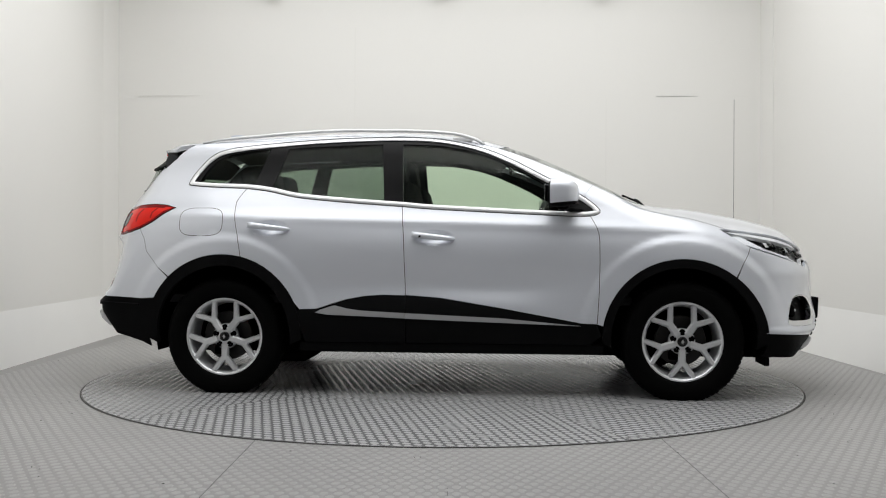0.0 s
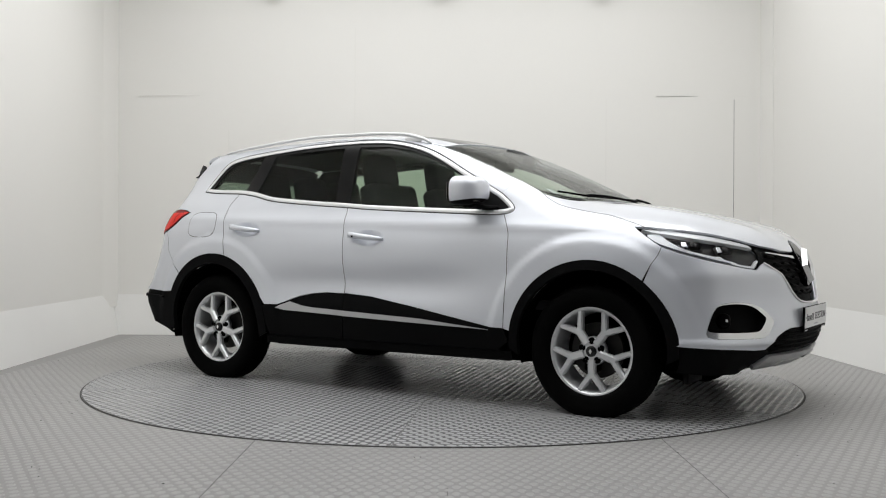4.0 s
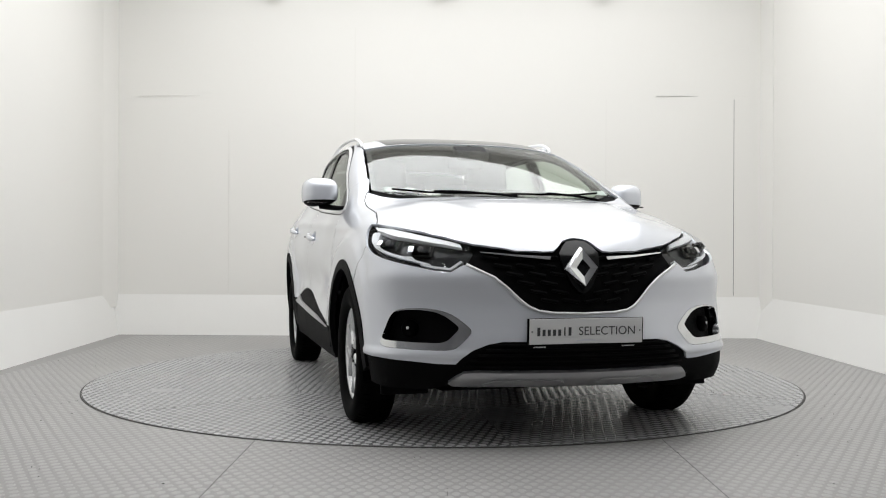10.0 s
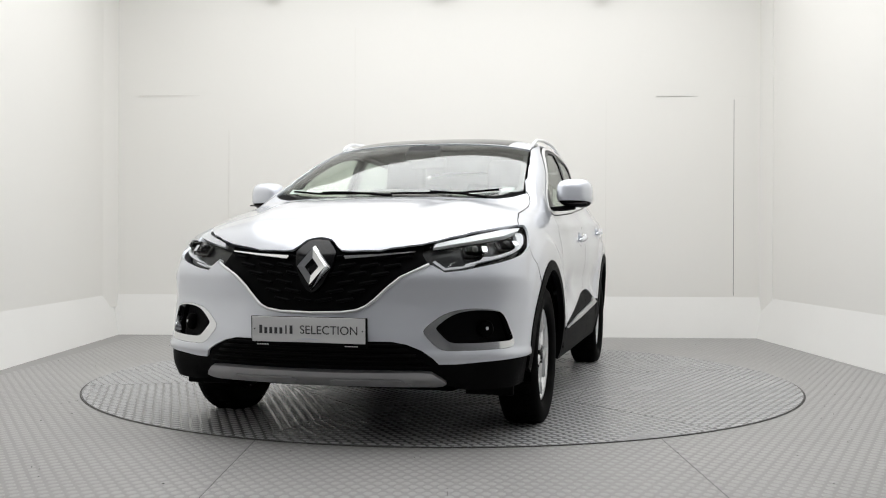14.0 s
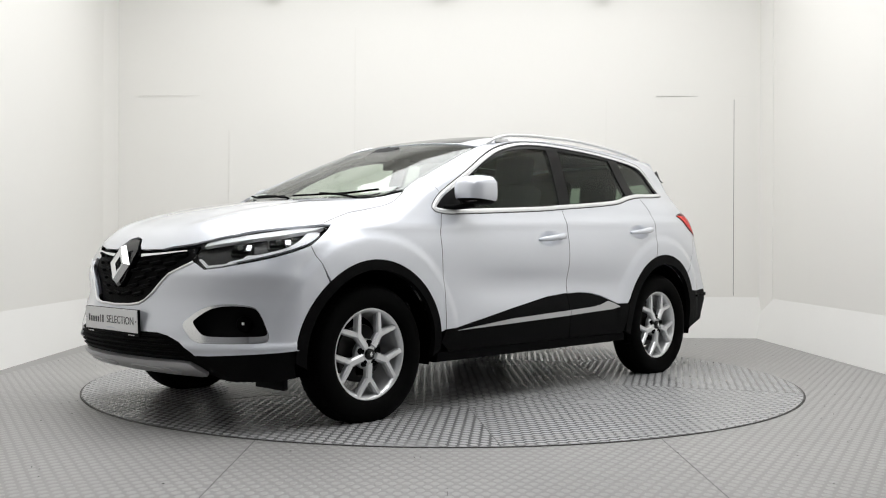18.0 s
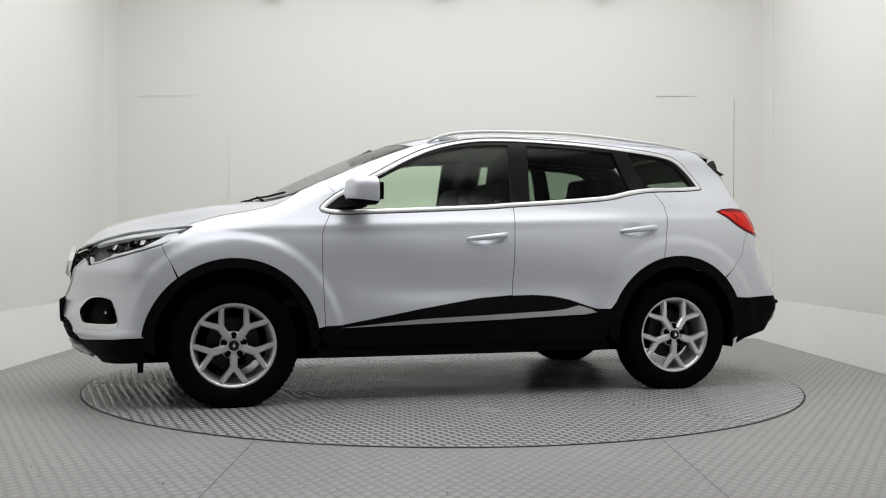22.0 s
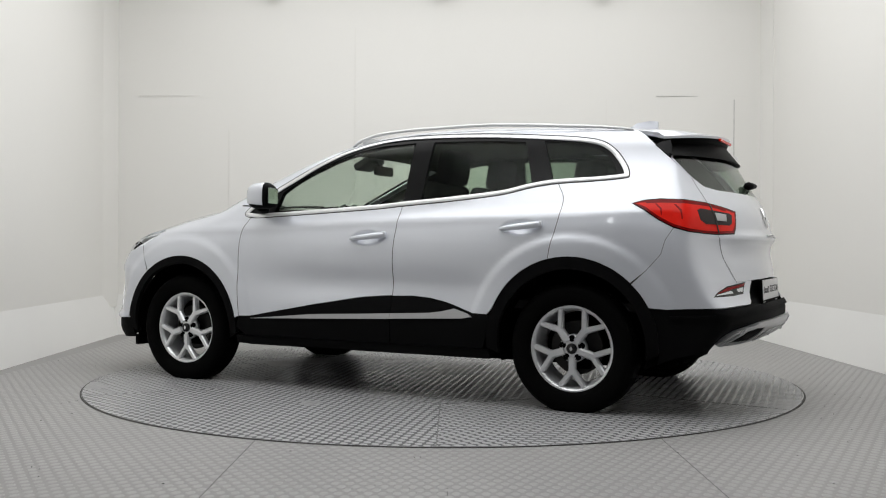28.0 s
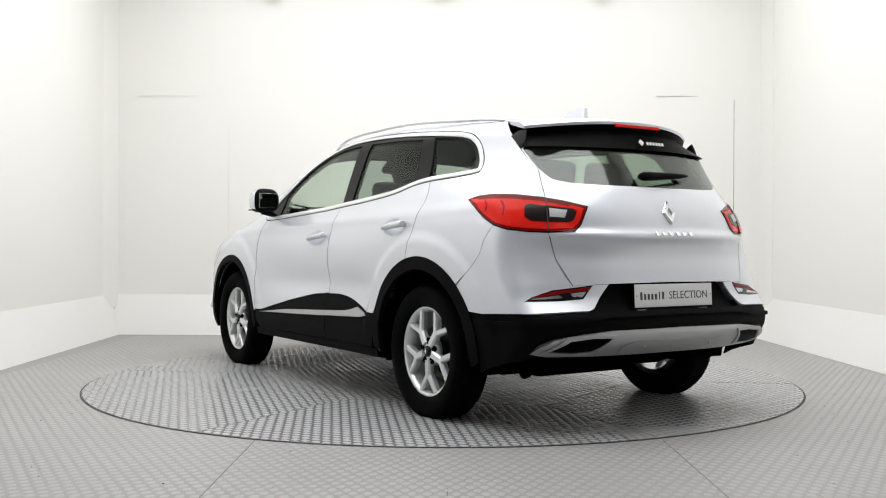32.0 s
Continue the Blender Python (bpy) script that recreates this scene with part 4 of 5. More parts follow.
WHEEL = wheel_pieces()
for wx in (AXLE, -AXLE):
    for s in (1, -1):
        hub = new("wheel")
        hub.parent = car
        hub.matrix_local = pose(wx, s * 0.79, 0.33, 0, 0, 0 if s > 0 else 180)
        tagged(hub, "silver five-spoke alloy wheel with black tyre")
        for n in ("tyre", "tread_block", "rim", "brake_disc", "hub", "hub_cap", "emblem"):
            tagged(piece(n, WHEEL[n], hub), kind="stuff" if n == "tread_block" else "")
        for i in range(5):
            piece("spoke", WHEEL["spoke"], hub, "", pose(0, 0, 0, 0, 72 * i, 0))
            piece("bolt", WHEEL["bolt"], hub, "", pose(.054 * math.cos(radians(90 + 72 * i)), 0, .054 * math.sin(radians(90 + 72 * i))))
        # the dark housing over the wheel
        verts, faces, n = [], [], 30
        for i in range(n + 1):
            a = radians(-14 + 208 * i / n)
            for y, r in ((.875, .405), (.50, .405)):
                verts.append((wx + r * math.cos(a), s * y, .345 + r * math.sin(a)))
        faces = [(2 * i, 2 * i + 1, 2 * i + 3, 2 * i + 2) for i in range(n)] + [tuple(range(1, 2 * n + 2, 2))]
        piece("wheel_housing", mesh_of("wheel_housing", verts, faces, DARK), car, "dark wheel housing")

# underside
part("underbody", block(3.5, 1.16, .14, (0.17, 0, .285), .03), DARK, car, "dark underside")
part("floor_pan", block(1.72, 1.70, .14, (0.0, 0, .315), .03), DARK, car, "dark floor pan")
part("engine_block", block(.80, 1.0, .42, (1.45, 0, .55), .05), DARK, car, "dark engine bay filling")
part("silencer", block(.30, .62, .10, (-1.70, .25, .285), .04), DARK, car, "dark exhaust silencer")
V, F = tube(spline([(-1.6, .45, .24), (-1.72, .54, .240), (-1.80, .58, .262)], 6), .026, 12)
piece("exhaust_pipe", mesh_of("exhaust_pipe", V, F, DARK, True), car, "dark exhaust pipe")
for s in (1, -1):
    part("air_deflector", block(.03, .22, .07, (1.80, s * .70, .228), .006), BLACK, car)
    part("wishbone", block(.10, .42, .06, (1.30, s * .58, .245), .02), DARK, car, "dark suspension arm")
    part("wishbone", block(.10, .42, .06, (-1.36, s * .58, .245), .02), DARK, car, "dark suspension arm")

# door handles in their dishes, fuel flap
for dish, doors, cx, cz in ((DISH_F, door_f, -.085, .912), (DISH_R, door_r, -1.045, .965)):
    cu, cv = S((cx, cz))[0]
    deep = lambda v, cu=cu, cv=cv: -0.019 * np.clip(1 - ((np.abs(v[:, 0]) - cu) / .122) ** 2 - ((v[:, 1] - cv) / .049) ** 2, 0, 1) ** 1.4
    pair("handle_dish", PAINT, dish, around, doors, h=0.014, bulge=deep, thick=0, gap=-.0022)
    for door, s in zip(doors, (1, -1)):
        line = []
        for k in np.linspace(-1, 1, 13):
            p = around(np.array([[S((cx - .002 + k * .118, 0))[0][0] * s, cz + .006 - .012 * k]]))[0]
            line.append(p + np.array((0, s * (0.026 - 0.020 * k * k * (1 if k > 0 else .5)), 0)))
        V, F = tube(line, [.0165, .0178, .0180, .0180, .0178, .0176, .0172, .0168, .0160, .0152, .0142, .0125, .008], 10, 1.0)
        grip = piece("door_handle", mesh_of("door_handle", V, F, PAINT, True), door, "white grip handle")
        q = line[0]
        part("handle_cap", block(.040, .020, .033, (q[0] + .012, q[1] + s * .004, q[2]), .005, pose(0, 0, 0, 0, 3, 0), 3), PAINT, grip, "white handle end cap", smooth=True)
part("lock_button", block(.012, .006, .012, (-.165, -.930, .921), .002), BLACK, door_f[1], "small black key button")
cap = oval(-1.461, 1.003, .133, .084, 40, 3.4)
side_right = [o for o in car.children if o.name.startswith("side_frame")][1]
panel("fuel_flap_gap", SEAM, cap, around, side_right, "dark gap round the fuel flap", mirror=True, lift=0.0006, thick=0, gap=0, h=0.03, holes=[shrink(cap, .0035)])
panel("fuel_flap", PAINT, cap, around, side_right, "square fuel filler flap", mirror=True, lift=0.0012, thick=.002, gap=.0035, h=0.03)

# mirrors
for s in (1, -1):
    foot = new("door_mirror")
    foot.parent = car
    foot.matrix_local = pose(.625, s * .937, 1.166)
    tagged(foot, "white door mirror on a black foot")
    bm = bmesh.new()
    bmesh.ops.create_uvsphere(bm, u_segments=40, v_segments=24, radius=1)
    for v in bm.verts:   # a rounded shell, flat behind, full in front
        x, y, z = v.co
        e = 3.2
        k = (abs(x) ** e + abs(y) ** e + abs(z) ** e) ** (-1 / e)
        x, y, z = x * k, y * k * s, z * k
        x = x * .125 if x > 0 else x * .045
        out = (y * s + 1) / 2
        v.co = (x - .035 * out, y * .098, (z * (.087 - .010 * (1 - out)) + .006 * (1 - out) - .004))
    if s < 0:
        bmesh.ops.reverse_faces(bm, faces=bm.faces[:])
    low = bm.copy()
    for co, no in (((0, 0, -.054), (.1, 0, -1)), ((-.028, 0, 0), (-1, s * -.28, 0))):
        bmesh.ops.bisect_plane(bm, geom=bm.verts[:] + bm.edges[:] + bm.faces[:], plane_co=co, plane_no=no, clear_outer=True)
    part("cap", bm, PAINT, foot, "white painted cap", smooth=True)
    bmesh.ops.scale(low, vec=(.96, .965, .93), verts=low.verts)
    part("casing", low, BLACK, foot, "black lower casing and rim", smooth=True)
    part("mirror_glass", block(.003, .150, .095, (-.0635, s * .0, .0), .0012, pose(0, 0, 0, 0, 0, s * 15)), material("mirror_silver", (.42, .43, .44), .03, 1.0), foot, "mirror glass")
    part("indicator", block(.02, .12, .007, (.085, s * .02, -.060), .003, pose(0, 0, 0, 0, 0, s * -14)), SMOKE, foot)
    line = spline([(.02, s * .0, -.074), (.04, s * -.05, -.084), (.08, s * -.09, -.090), (.13, s * -.128, -.090)], 5)
    V, F = tube(line, np.linspace(.034, .020, len(line)), 12, .55)
    piece("foot", mesh_of("foot", V, F, BLACK, True), foot, "black mirror foot")

# roof rails, aerial fin
for s in (1, -1):
    xs = np.linspace(.19, -1.56, 40)
    ys = np.interp(xs, (-1.56, -1.2, -.4, .19), (.548, .600, .634, .620))
    base = above(np.stack([xs, ys * s], 1))
    k = np.minimum(np.clip((.19 - xs) / .16, 0, 1), np.clip((xs + 1.56) / .8, 0, 1) ** 1.2)
    line = base + np.stack([0 * xs, 0 * xs, 0.002 + .034 * np.sqrt(k)], 1)
    V, F = tube(line, np.interp(k, (0, .3, 1), (.007, .0115, .011)), 10, .9)
    piece("roof_rail", mesh_of("roof_rail", V, F, RAIL, True), car, "silver roof rail")
    for x in (.06,):
        q = above(np.array([[x, s * float(np.interp(x, (-1.56, .19), (.565, .624)))]]))[0]
        part("rail_foot", block(.12, .016, .030, (q[0], q[1], q[2] + .006), .008), RAIL, car, "silver rail foot")
bm = bmesh.new()
fz = float(above(np.array([[-1.47, 0.0]]))[0][2])
rows = []
for x, half, z in ((-1.36, .006, fz + .014), (-1.42, .022, fz + .016), (-1.50, .026, fz + .012), (-1.548, .020, fz + .006)):
    rows.append([bm.verts.new((x, y, zz)) for y, zz in ((-half, z - .035), (-half * .8, z), (-half * .45, z + (.012 if x > -1.4 else .048 if x > -1.45 else .062)), (half * .45, z + (.012 if x > -1.4 else .048 if x > -1.45 else .062)), (half * .8, z), (half, z - .035))])
for a, b in zip(rows, rows[1:]):
    for i in range(5):
        bm.faces.new((a[i], a[i + 1], b[i + 1], b[i]))
bm.faces.new(rows[0][::-1]), bm.faces.new(rows[-1])
bmesh.ops.recalc_face_normals(bm, faces=bm.faces[:])
part("aerial_fin", bm, PAINT, car, "white shark fin aerial", smooth=True)

# spoiler: white upper blade, black below
ys = np.linspace(-.556, .556, 41)
tip_x, tip_z = -1.945 + .78 * np.abs(ys) ** 2.2, 1.486 - .10 * np.abs(ys) ** 2
up, dn = [], []
front = above(np.stack([np.full(41, -1.592), ys * .985], 1))
midway = above(np.stack([(-1.592 + tip_x) / 2, ys * .995], 1))
for i, y in enumerate(ys):
    f, m, e = front[i], midway[i], np.array((tip_x[i], y, tip_z[i]))
    up.append([f - np.array((0, 0, .001)), m + np.array((0, 0, .003)), (m + e) / 2 + np.array((0, 0, .010)), e, e + np.array((.004, 0, -.013)), f - np.array((.02, 0, .022))])
    w = abs(y) if abs(y) < .4 else .4 + (abs(y) - .4) * 2.72
    g = around(np.array([[U4 - math.copysign(w, y), 1.340]]))[0]
    dn.append([e + np.array((.006, 0, -.012)), e + np.array((.020, 0, -.045)), g + outward(np.array([g]))[0] * .015, g + np.array((.05, -.03 * np.sign(y), .01)), f - np.array((.06, 0, .06))])
pair("spoiler_fin", TRIM, B((.975, 1.404), (.90, 1.423), (.80, 1.432), (.80, 1.39), (.832, 1.338), (.91, 1.376)), around, car, "satin black fin beside the spoiler", lift=.002, thick=.008, h=.03)
for name, rows, mat, lab in (("spoiler", up, PAINT, "white roof spoiler blade"), ("spoiler_underside", dn, JET, "gloss black spoiler underside")):
    k = len(rows[0])
    V = [v for r in rows for v in r]
    F = [(i * k + j, i * k + (j + 1) % k, (i + 1) * k + (j + 1) % k, (i + 1) * k + j) for i in range(40) for j in range(k)] + [tuple(range(k)), tuple(40 * k + j for j in range(k))[::-1]]
    bm = bmesh.new()
    bm.from_mesh(mesh_of(name, V, F, mat))
    bmesh.ops.recalc_face_normals(bm, faces=bm.faces[:])
    part(name, bm, mat, car, lab, smooth=True)
part("brake_light", block(.012, .30, .016, (-1.936, 0, 1.466), .004), RED, car, "red high brake light")

# nose: grille pieces, badge, chrome, plate
def skin_frame(u, z, lift=0.0, roll=0.0):
    """A pose on the skin: x along the skin sideways, y outwards, z up along it."""
    p = around(np.array([[u, z]]))
    n = Vector(outward(p)[0])
    side = n.cross(Vector((0, 0, 1))).normalized()
    up = side.cross(n)
    m = Matrix((side, n, up)).transposed().to_4x4()
    m.translation = Vector(p[0]) + n * lift
    return m @ pose(0, 0, 0, 0, roll, 0)


small = block(.078, .020, .014, (0, 0, 0), .005, segments=1)
bar_mesh = bpy.data.meshes.new("grille_bar")
small.to_mesh(bar_mesh)
small.free()
bar_mesh.materials.append(BLACK)
G = np.array(both(GRILLE))
inner = shrink(G, .022)
for r in range(7):
    z = .596 + r * .038
    for i in range(-6, 7):
        u = (i + (.5 if r % 2 else 0)) * .098
        if inside(inner, np.array([[u, z]]))[0] and not (abs(u) < .09 and z > .66) and z < .845:
            piece("grille_bar", bar_mesh, grille, "", skin_frame(u, z, -.022, 10 if u > 0 else -10))
pair("grille_strip", CHROME, [(.128, .826), (.135, .809), (.28, .822), (.425, .838), (.43, .846), (.28, .833)], around, car, "chrome strip in the grille", lift=-.006, thick=.02, h=.03)
lower = GRILLE[11:]
path = around(np.array([(-u, z) for u, z in lower[:-1]] + [(u, z) for u, z in lower[::-1]]))
V, F = tube(path + outward(path) * .001, .0065, 8)
piece("grille_edge", mesh_of("grille_edge", V, F, RAIL, True), car, "thin bright edge under the grille")
shield = [(0, .893), (.045, .888), (.075, .860), (.094, .835), (.084, .77), (.050, .70), (.022, .668), (0, .660)]
panel("badge_shield", GLOSS, both(shield), around, car, "gloss black badge shield", lift=.001, thick=.03)


def diamond(w, h, deep, hole):
    """A bevelled upright rhombus, facing +y."""
    bm = bmesh.new()
    o = [(0, h), (w, 0), (0, -h), (-w, 0)]
    a = [bm.verts.new((x, 0, z)) for x, z in o]
    b = [bm.verts.new((x * .80, deep, z * .84)) for x, z in o]
    c = [bm.verts.new((x * hole, deep * .7, z * hole)) for x, z in o]
    d = [bm.verts.new((x * hole, 0, z * hole)) for x, z in o]
    for i in range(4):
        j = (i + 1) % 4
        for p, q in ((a, b), (b, c), (c, d)):
            bm.faces.new((p[i], p[j], q[j], q[i]))
    bmesh.ops.recalc_face_normals(bm, faces=bm.faces[:])
    return bm


part("badge", diamond(.080, .098, .026, .40), CHROME, car, "plain chrome rhombus badge", skin_frame(0, .768, .003))
part("rear_badge", diamond(.046, .062, .010, .42), CHROME, car, "plain chrome rhombus badge", skin_frame(U4, 1.028, .001))


def word(text, size, mat, parent, m, label=""):
    cu = bpy.data.curves.new("lettering", "FONT")
    cu.body, cu.size, cu.align_x, cu.align_y, cu.extrude = text, size, "CENTER", "CENTER", .0006
    ob = new("lettering", cu)
    bpy.context.view_layer.update()
    me = bpy.data.meshes.new_from_object(ob.evaluated_get(bpy.context.evaluated_depsgraph_get()))
    bpy.data.objects.remove(ob)
    me.materials.clear()
    me.materials.append(mat)
    return piece("lettering", me, parent, label, m)


def number_plate(parent, m, tilt=0.0):
    """A dealer's show plate; local y faces out."""
    p = new("plate")
    p.parent = parent
    p.matrix_local = m
    tagged(p, "pale grey dealer plate in a black holder")
    part("holder", block(.532, .010, .128, (0, .004, -.006), .003), BLACK, p, "black plate holder")
    part("board", block(.518, .004, .108, (0, .0115, .002), .0015), BOARD, p, "pale grey board")
    face = pose(0, .0140, .002, 90, 0, 180)
    word("SELECTION", .052, INK, p, face @ pose(.095, -.001, 0), "dark grey lettering")
    for i in range(7):   # the maker's name as plain bars
        tall = .036 if i in (0, 5, 6) else .027
        part("bar", block(.013 if i not in (5,) else .006, .0012, tall, (.218 - i * .0235, .0140, -.0165 + tall / 2), 0), INK, p)
    for i in range(5):
        part("small_bar", block(.009, .001, .005, (.235 - i * .0115, .0095, -.064)), BOARD, p)
    for i in range(6):
        part("small_bar", block(.008, .001, .004, (-.17 - i * .0100, .0095, -.064)), BOARD, p)
    for x in (-.247, .247):
        part("screw", block(.006, .003, .006, (x, .0135, .002), .001), INK, p)
    return p


number_plate(car, pose(2.232, 0, .502, 0, 0, -90) @ pose(0, 0, 0, -2, 0, 0))
number_plate(car, pose(-2.178, 0, .632, 0, 0, 90) @ pose(0, 0, 0, 3, 0, 0))
for i, w in enumerate((.020, .022, .020, .017, .022, .020)):   # the model's name as plain chrome bars
    bm = block(w, .004, .023, bevel=.0015)
    part("name_bar", bm, CHROME, car, "", skin_frame(U4 + (i - 2.5) * .044 - .0, .926, .003))
for i in range(6):   # a dealer's name on the rear window as plain pale bars
    part("window_print", block(.014, .0015, .016), BOARD, car, "", skin_frame(U4 + .02 + i * .021, 1.372, .022))
part("window_print", block(.026, .0015, .026, turn=pose(0, 0, 0, 0, 45, 0)), BOARD, car, "", skin_frame(U4 - .022, 1.374, .022))

# headlights: light guide, two projectors, bright bezel
guide = spline([(1.065, .940), (1.01, .898), (.93, .866), (.85, .842), (.76, .819), (.68, .800), (.62, .788), (.625, .797), (.68, .812), (.70, .828), (.73, .829), (.76, .834), (.85, .858), (.91, .884), (.955, .916), (.995, .945)], 3, True)
pair("light_guide", WHITE, guide, around, lamps, "white daytime light guide", lift=-.022, thick=.02, h=.025)
brow = [(1.10, .963), (.93, .957), (.84, .946), (.74, .933), (.65, .917), (.56, .899), (.50, .882), (.49, .862), (.56, .876), (.65, .891), (.74, .906), (.84, .920), (.93, .934), (1.04, .948)]
pair("bezel", RAIL, brow, around, lamps, "bright upper bezel", lift=-.012, thick=.02, h=.025)
pair("bezel", RAIL, [(.49, .800), (.535, .763), (.60, .771), (.66, .786), (.66, .794), (.60, .783), (.54, .776), (.50, .808)], around, lamps, "satin lower bezel", lift=-.014, thick=.02, h=.025)
for o, s in zip(lamps, (1, -1)):
    for u, z in ((.835, .885), (.665, .858)):
        m = skin_frame(s * u, z, -.026)
        part("projector_frame", block(.104, .014, .056, (0, -.010, 0), .008), STEEL, o, "dark grey projector frame", m)
        part("projector", block(.085, .030, .040, (0, 0, 0), .008), JET, o, "black projector box", m)
        V, F = lathe([(.001, .024), (.010, .022), (.0155, .016), (.0165, .012)], 20)
        piece("projector_lens", mesh_of("projector_lens", V, F, GLOSS, True), o, "dark projector lens", m)
        part("reflector", block(.026, .006, .030, (s * -.044, .016, -.002), .002), SILVER, o, "small bright reflector", m)
# fog lamps
for s in (1, -1):
    m = skin_frame(s * .70, .510, -.040)
    V, F = lathe([(.001, .022), (.020, .020), (.032, .014), (.038, .006), (.040, -.01)], 28)
    piece("fog_lamp", mesh_of("fog_lamp", V, F, JET, True), car, "round smoked fog lamp", m)
    part("fog_reflector", block(.013, .008, .013, (0, .020, 0), .003), ALLOY, car, "bright fog lamp reflector", m)
# lower intake slats
for z in (.352, .376, .400, .424, .445):
    half = float(np.interp(z, (.34, .447), (.50, .40)))
    us = np.linspace(-half, half, 25)
    p = around(np.stack([us, np.full(25, z)], 1))
    V, F = tube(p - outward(p) * .002, .006, 6)
    piece("intake_slat", mesh_of("intake_slat", V, F, BLACK, True), car, "black intake slat")
pair("skid_ridge", SATIN, [(.07, .283), (.10, .300), (.38, .300), (.42, .270), (.37, .262), (.12, .262)], around, car, "raised silver ridge", lift=.020, thick=.012, h=.02, bulge=under_nose)

# tail lamps: bright red chamber in a dark shell, smoked centre, dark split, inner red bars
pair("lamp_chamber", RED, shrink(np.array(TAIL), .011), around, tails, "bright red lamp chamber", lift=.0058, thick=.003, h=.025)
pair("lamp_inset", SMOKE, B((.775, 1.050), (.75, 1.060), (.53, 1.038), (.512, 1.028), (.535, .985), (.56, .974), (.74, .979), (.772, 1.0)), around, tails, "smoked inner lamp", lift=.0075, thick=.004, h=.03)
pair("lamp_rib", DEEP_RED, B((.905, 1.078), (.893, 1.079), (.868, 1.05), (.870, 1.005), (.879, 1.0), (.879, 1.045)), around, tails, "dark red rib in the lamp", lift=.0068, thick=.004, h=.02)
pair("lamp_rib", DEEP_RED, B((1.012, 1.083), (1.0, 1.084), (.974, 1.058), (.974, 1.024), (.982, 1.024), (.984, 1.054)), around, tails, "dark red rib in the lamp", lift=.0068, thick=.004, h=.02)
pair("lamp_top", DEEP_RED, B((1.07, 1.094), (.978, 1.100), (.83, 1.096), (.68, 1.083), (.54, 1.058), (.55, 1.047), (.68, 1.070), (.83, 1.082), (.978, 1.086), (1.06, 1.083)), around, tails, "dark red upper band", lift=.0066, thick=.004, h=.03)
pair("lamp_reflector", SATIN, B((.652, 1.040), (.560, 1.031), (.578, .994), (.652, .998)), around, tails, "clear reflector", lift=.0090, thick=.004, h=.03)
pair("lamp_split", SEAM, B((.668, 1.088), (.660, 1.088), (.656, .935), (.664, .935)), around, tails, "dark split between lamp halves", lift=.0105, thick=.006, h=.04)
pair("lamp_rim", GLOSS, TAIL, around, tails, "gloss black lamp rim", lift=.002, thick=.004, gap=-.004, h=.03, holes=[shrink(TAIL, .007)])
pair("reflector_recess", GLOSS, B((.765, .614), (.735, .637), (.65, .667), (.462, .688), (.512, .624), (.62, .616)), around, car, "black reflector recess", lift=.001, thick=.006, h=.03)
pair("rear_reflector", DEEP_RED, B((.735, .632), (.65, .661), (.475, .681), (.49, .662), (.60, .650), (.735, .628)), around, car, "red reflector strip", lift=.003, thick=.006, h=.03)
pair("reversing_lamp", SILVER, B((.745, .622), (.735, .628), (.60, .648), (.495, .660), (.515, .634), (.62, .628)), around, car, "clear reversing lamp", lift=.002, thick=.006, h=.03)
pair("diffuser_hole", JET, B((.665, .378), (.59, .440), (.50, .452), (.42, .450), (.48, .372), (.56, .366)), around, car, "black vent in the diffuser", lift=.0085, thick=.004, h=.02, bulge=under_turn)
pair("diffuser_rim", SATIN, B((.705, .362), (.60, .462), (.50, .470), (.40, .464), (.47, .352), (.58, .348)), around, car, "silver rim round the vent", lift=.014, thick=.012, h=.02, bulge=under_turn, holes=[B((.665, .378), (.59, .440), (.50, .452), (.42, .450), (.48, .372), (.56, .366))])
panel("diffuser_step", SATIN, both_rear(B((0, .432), (.30, .428), (.35, .400), (.33, .345), (.28, .338), (.20, .362), (0, .364))), around, car, "raised silver middle of the diffuser", lift=.012, thick=.010, h=.02, bulge=under_turn)
pair("bumper_step", BLACK, B((0.0, .572), (.42, .568), (.60, .535), (.95, .520), (.95, .506), (.60, .512), (.42, .540), (0.0, .545)), around, car, "raised black step of the bumper", lift=.004, thick=.016, h=.03)
for s in (1, -1):   # parking sensors
    for u, z in ((U4 - s * .22, .398),):
        V, F = lathe([(.001, .003), (.008, .003), (.0095, 0), (.0095, -.01)], 16)
        piece("parking_sensor", mesh_of("parking_sensor", V, F, SATIN, True), car, "small round parking sensor", skin_frame(u, z, -.004))

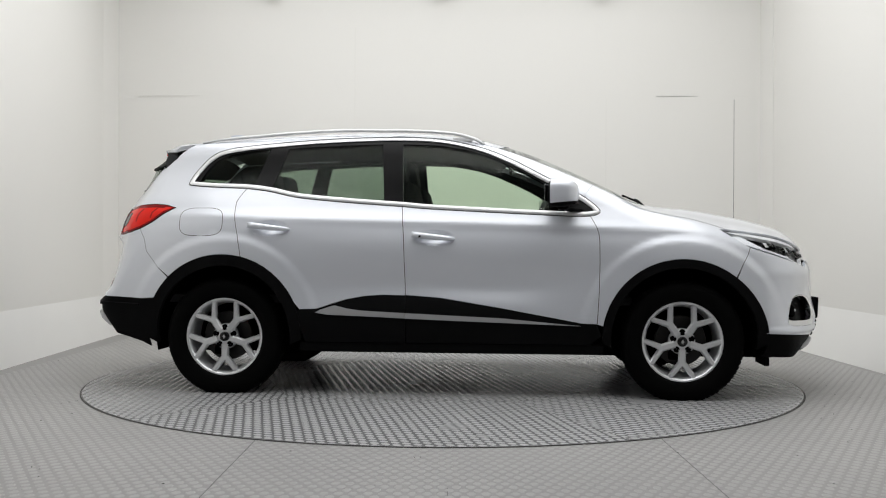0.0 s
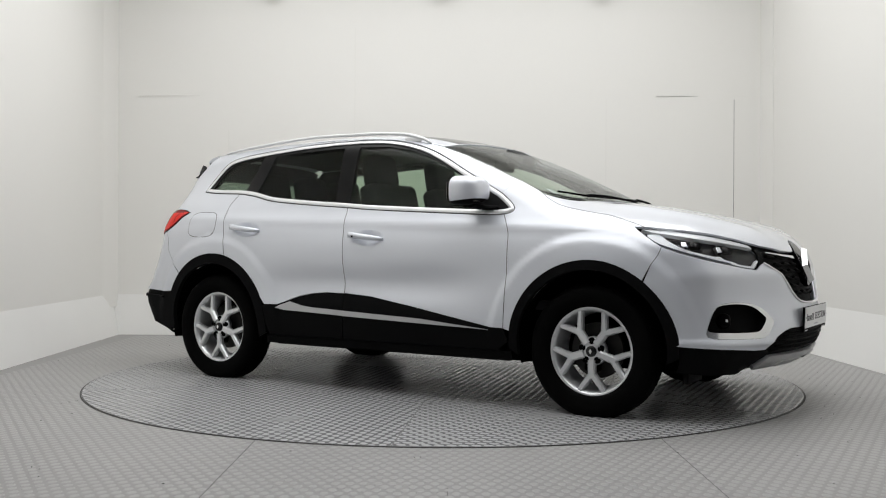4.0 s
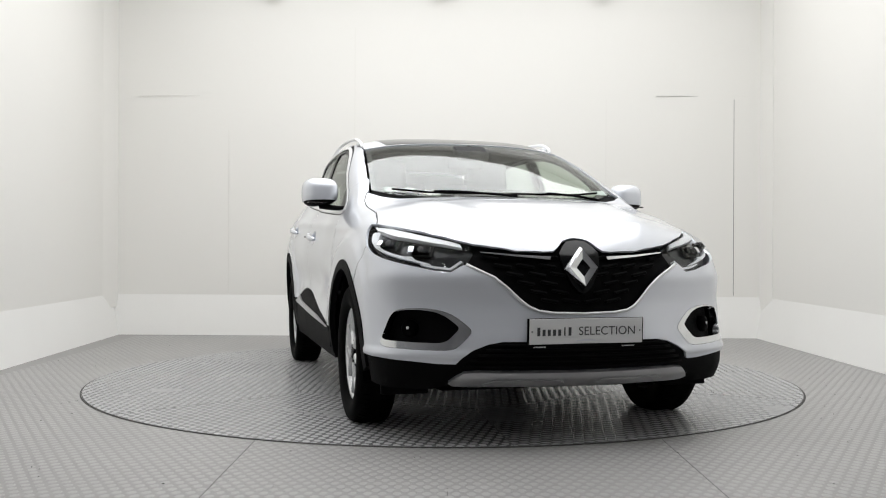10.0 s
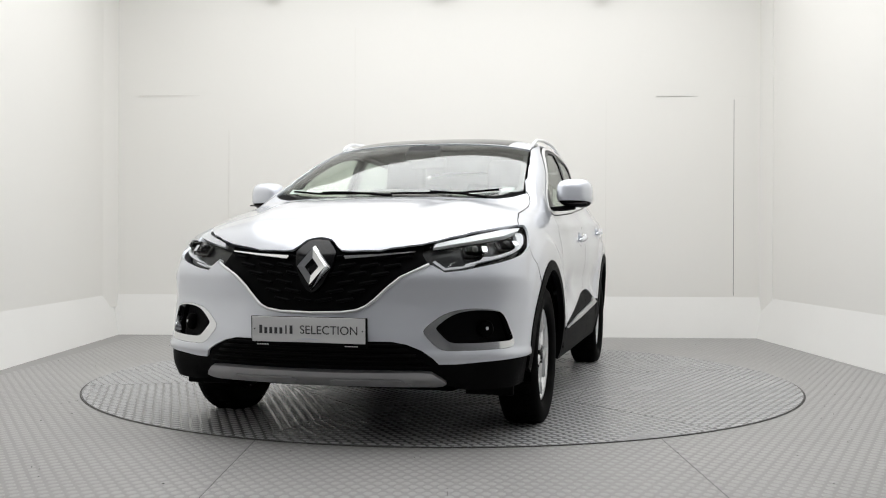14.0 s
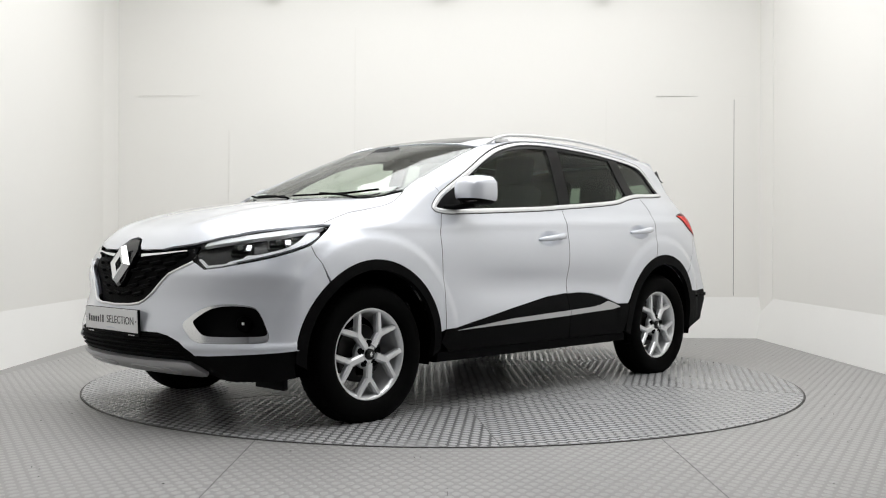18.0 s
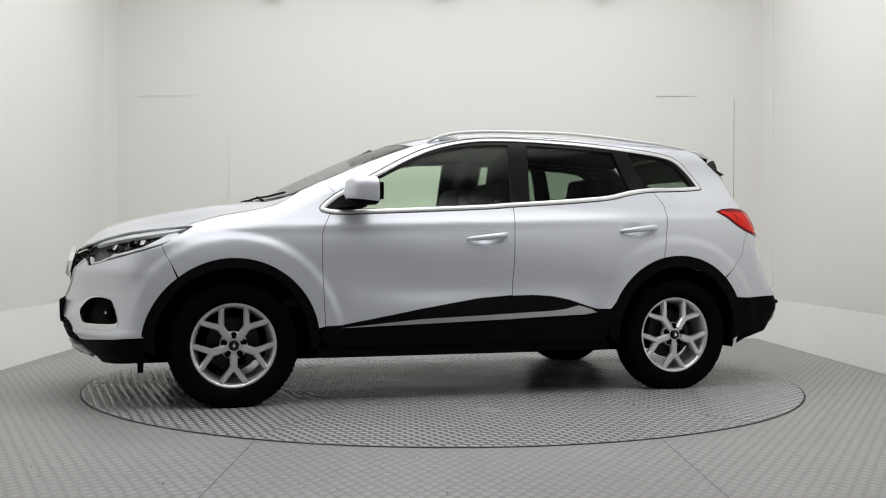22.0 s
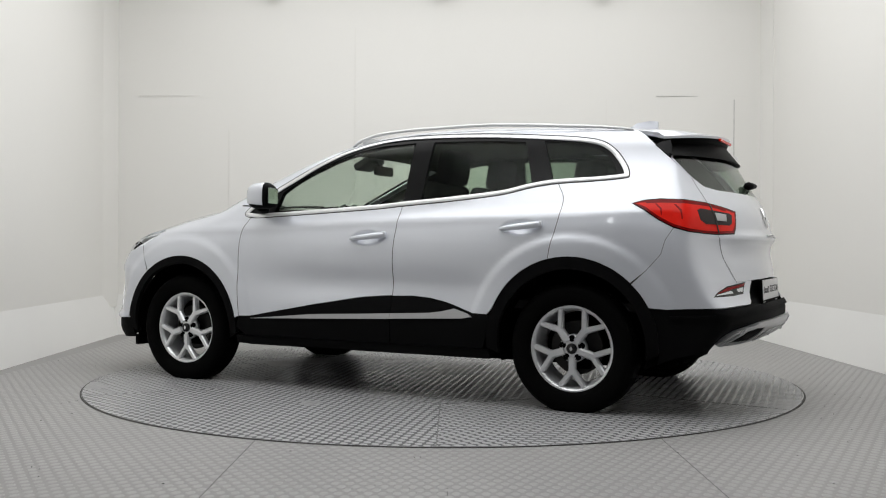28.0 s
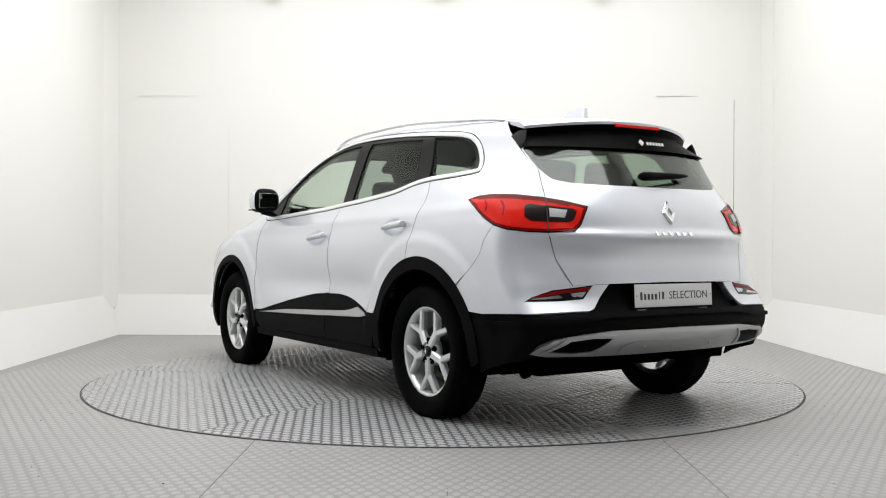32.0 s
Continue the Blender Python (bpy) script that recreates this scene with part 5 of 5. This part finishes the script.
# wipers
cowl = [(1.275, 0), (1.255, .2), (1.21, .40), (1.14, .58), (1.06, .67), (.985, .722), (.955, .702), (1.06, .57), (1.13, .40), (1.175, .2), (1.19, 0)]
panel("cowl", BLACK, cowl + [(x, -y) for x, y in cowl[::-1] if y > 0], above, car, "black cowl under the windscreen", lift=-.014, thick=.02)
for ya, yb in ((.58, .02), (-.06, -.60)):
    us = np.linspace(ya, yb, 14)
    base = above(np.stack([np.interp(np.abs(us), (0, .2, .4, .62), (1.165, 1.15, 1.105, 1.00)), us], 1))
    V, F = tube(base + np.array((0, 0, .007)), .006, 6)
    piece("wiper_blade", mesh_of("wiper_blade", V, F, BLACK, True), car, "black wiper blade")
    a = base[0 if ya > 0 else 0]
    pivot = above(np.array([[1.14 if ya > 0 else 1.215, ya - .04 if ya > 0 else .04]]))[0]
    halfway = above(np.array([[1.15, (ya + yb) / 2 + .12]]))[0]
    V, F = tube(spline([tuple(pivot + np.array((0, 0, .004))), tuple(halfway + np.array((0, 0, .013))), tuple(base[8] + np.array((0, 0, .014)))], 5), .007, 6)
    piece("wiper_arm", mesh_of("wiper_arm", V, F, BLACK, True), car, "black wiper arm")
p = around(np.array([[U4 + k, 1.198 + .05 * k] for k in np.linspace(-.12, .22, 12)]))
V, F = tube(p + outward(p) * .024, np.interp(np.arange(12), (0, 1, 3, 9, 11), (.020, .030, .026, .016, .006)), 8, .8)
piece("rear_wiper", mesh_of("rear_wiper", V, F, BLACK, True), car, "black rear wiper")

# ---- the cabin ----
# both linings carry the cabin's dimness in their colour
pair("pillar_lining", LINING, quarter + run, around, car, "pale grey pillar lining, coloured darker for the dim cabin", lift=-.045, thick=0, gap=.004)
panel("headlining", LINING, roof_half + [(x, -y) for x, y in roof_half[::-1] if y > 0], above, car, "pale grey headlining, coloured darker for the dim cabin", lift=-.045, thick=0)
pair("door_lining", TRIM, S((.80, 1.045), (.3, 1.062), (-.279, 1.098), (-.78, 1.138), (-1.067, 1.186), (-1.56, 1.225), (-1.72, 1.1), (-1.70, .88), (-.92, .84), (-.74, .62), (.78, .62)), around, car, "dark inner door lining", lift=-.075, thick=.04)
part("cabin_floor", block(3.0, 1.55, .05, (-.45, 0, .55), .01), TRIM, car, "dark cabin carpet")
part("boot_cover", block(.62, 1.22, .03, (-1.52, 0, 1.02), .01), TRIM, car, "dark boot cover")


def dashboard():
    d = part("dashboard", block(.42, 1.40, .34, (.92, 0, .90), .07, segments=4), TRIM, car, "dark padded dashboard", smooth=True)
    part("binnacle", block(.20, .36, .09, (.74, -.36, 1.08), .035, segments=3), TRIM, d, "hooded instrument binnacle", smooth=True)
    part("screen", block(.02, .20, .13, (.70, 0, 1.0), .006, pose(0, 0, 0, 0, -15, 0)), GLOSS, d, "black touch screen")
    pts = [(.0, .185 * math.cos(t), .185 * math.sin(t)) for t in np.linspace(0, 2 * math.pi, 33)]
    V, F = tube(pts, .016, 8)
    w = piece("steering_wheel", mesh_of("steering_wheel", V, F, TRIM, True), car, "black steering wheel", pose(.48, -.36, .97, 0, 25, 0))
    part("boss", block(.06, .15, .12, (0.02, 0, -.01), .02), TRIM, w)
    for a in (0, 180, 270):
        part("wheel_spoke", block(.02, .14, .03, (.01, .10 * math.cos(radians(a)), .10 * math.sin(radians(a))), .006, pose(0, 0, 0, a, 0, 0)), TRIM, w)


dashboard()


def cushion(sx, sy, sz, bulge, at, turn):
    """A padded block with rounded, slightly swollen faces."""
    bm = block(sx, sy, sz, bevel=min(sx, sy, sz) * .32, segments=4)
    return bm, pose(*at, 0, turn, 0)


def seat(x, y, wide, high=.62, rest=True, back=-14):
    s = new("seat")
    s.parent = car
    s.matrix_local = pose(x, y, .60)
    tagged(s, "charcoal cloth seat with headrest")
    bm, m = cushion(.52, wide, .17, .02, (.18, 0, .10), -6)
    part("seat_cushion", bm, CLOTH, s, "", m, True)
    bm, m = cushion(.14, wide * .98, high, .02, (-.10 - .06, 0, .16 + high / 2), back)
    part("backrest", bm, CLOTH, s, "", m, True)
    return s


def headrest(s, y, x, z):
    bm, m = cushion(.12, .27, .21, .02, (x, y, z), -10)
    part("headrest", bm, CLOTH, s, "", m, True)
    for k in (-.06, .06):
        V, F = tube([(x + .01, y + k, z - .06), (x + .025, y + k, z - .17)], .007, 8)
        piece("headrest_post", mesh_of("headrest_post", V, F, STEEL, True), s)


for y in (.36, -.36):
    f = seat(-.10, y, .50, .50)
    headrest(f, 0, -.275, .745)
rear = seat(-.98, 0, 1.28, .42, back=-20)
for y in (-.40, 0, .40):
    headrest(rear, y, -.285, .645)
V, F = tube(spline([(.42, 0, 1.475), (.38, 0, 1.43), (.36, 0, 1.40)], 4), .012, 8)
piece("mirror_stalk", mesh_of("mirror_stalk", V, F, TRIM, True), car, "black mirror stalk")
part("rear_view_mirror", block(.03, .23, .065, (.345, 0, 1.375), .014, segments=3), TRIM, car, "black rear view mirror", smooth=True)
part("camera_housing", block(.14, .20, .05, (.46, 0, 1.428), .015, pose(0, 0, 0, 0, 26, 0), 3), TRIM, car, "black camera housing behind the windscreen", smooth=True)
for x, y, w in ((.99, -.60, .075), (1.02, -.50, .05), (.98, .62, .07)):
    q = above(np.array([[x, y]]))[0]
    part("windscreen_sticker", block(.002, w, .055, tuple(q + np.array((-.012, 0, -.004))), 0, pose(0, 0, 0, 0, -62, 0)), PAPER, car, "small pale paper sticker")


# ---- what moves: the turntable and the car on it turn clockwise ----
TURN = ((0, -4.75), (2, -18.53), (6, -46.55), (9, -68.04), (11, -82.72), (13, -97.42), (16.5, -123.06), (19, -141.3), (23, -170.6), (28, -207.5), (30, -222.31), (32, -237.22))


def motions():
    rows_table, rows_car = [], []
    for i in range(33):
        a = float(curve(np.array([i]), [t for t, _ in TURN], [d for _, d in TURN])[0])
        c, s = math.cos(radians(a)), math.sin(radians(a))
        rows_table.append((float(i), pose(0, 0, 0, 0, 0, a)))
        rows_car.append((float(i), pose(0.1047 * c - 0.0226 * s, 0.1047 * s + 0.0226 * c, 0, 0, 0, a)))
    walk(table, rows_table)
    walk(car, rows_car)


motions()
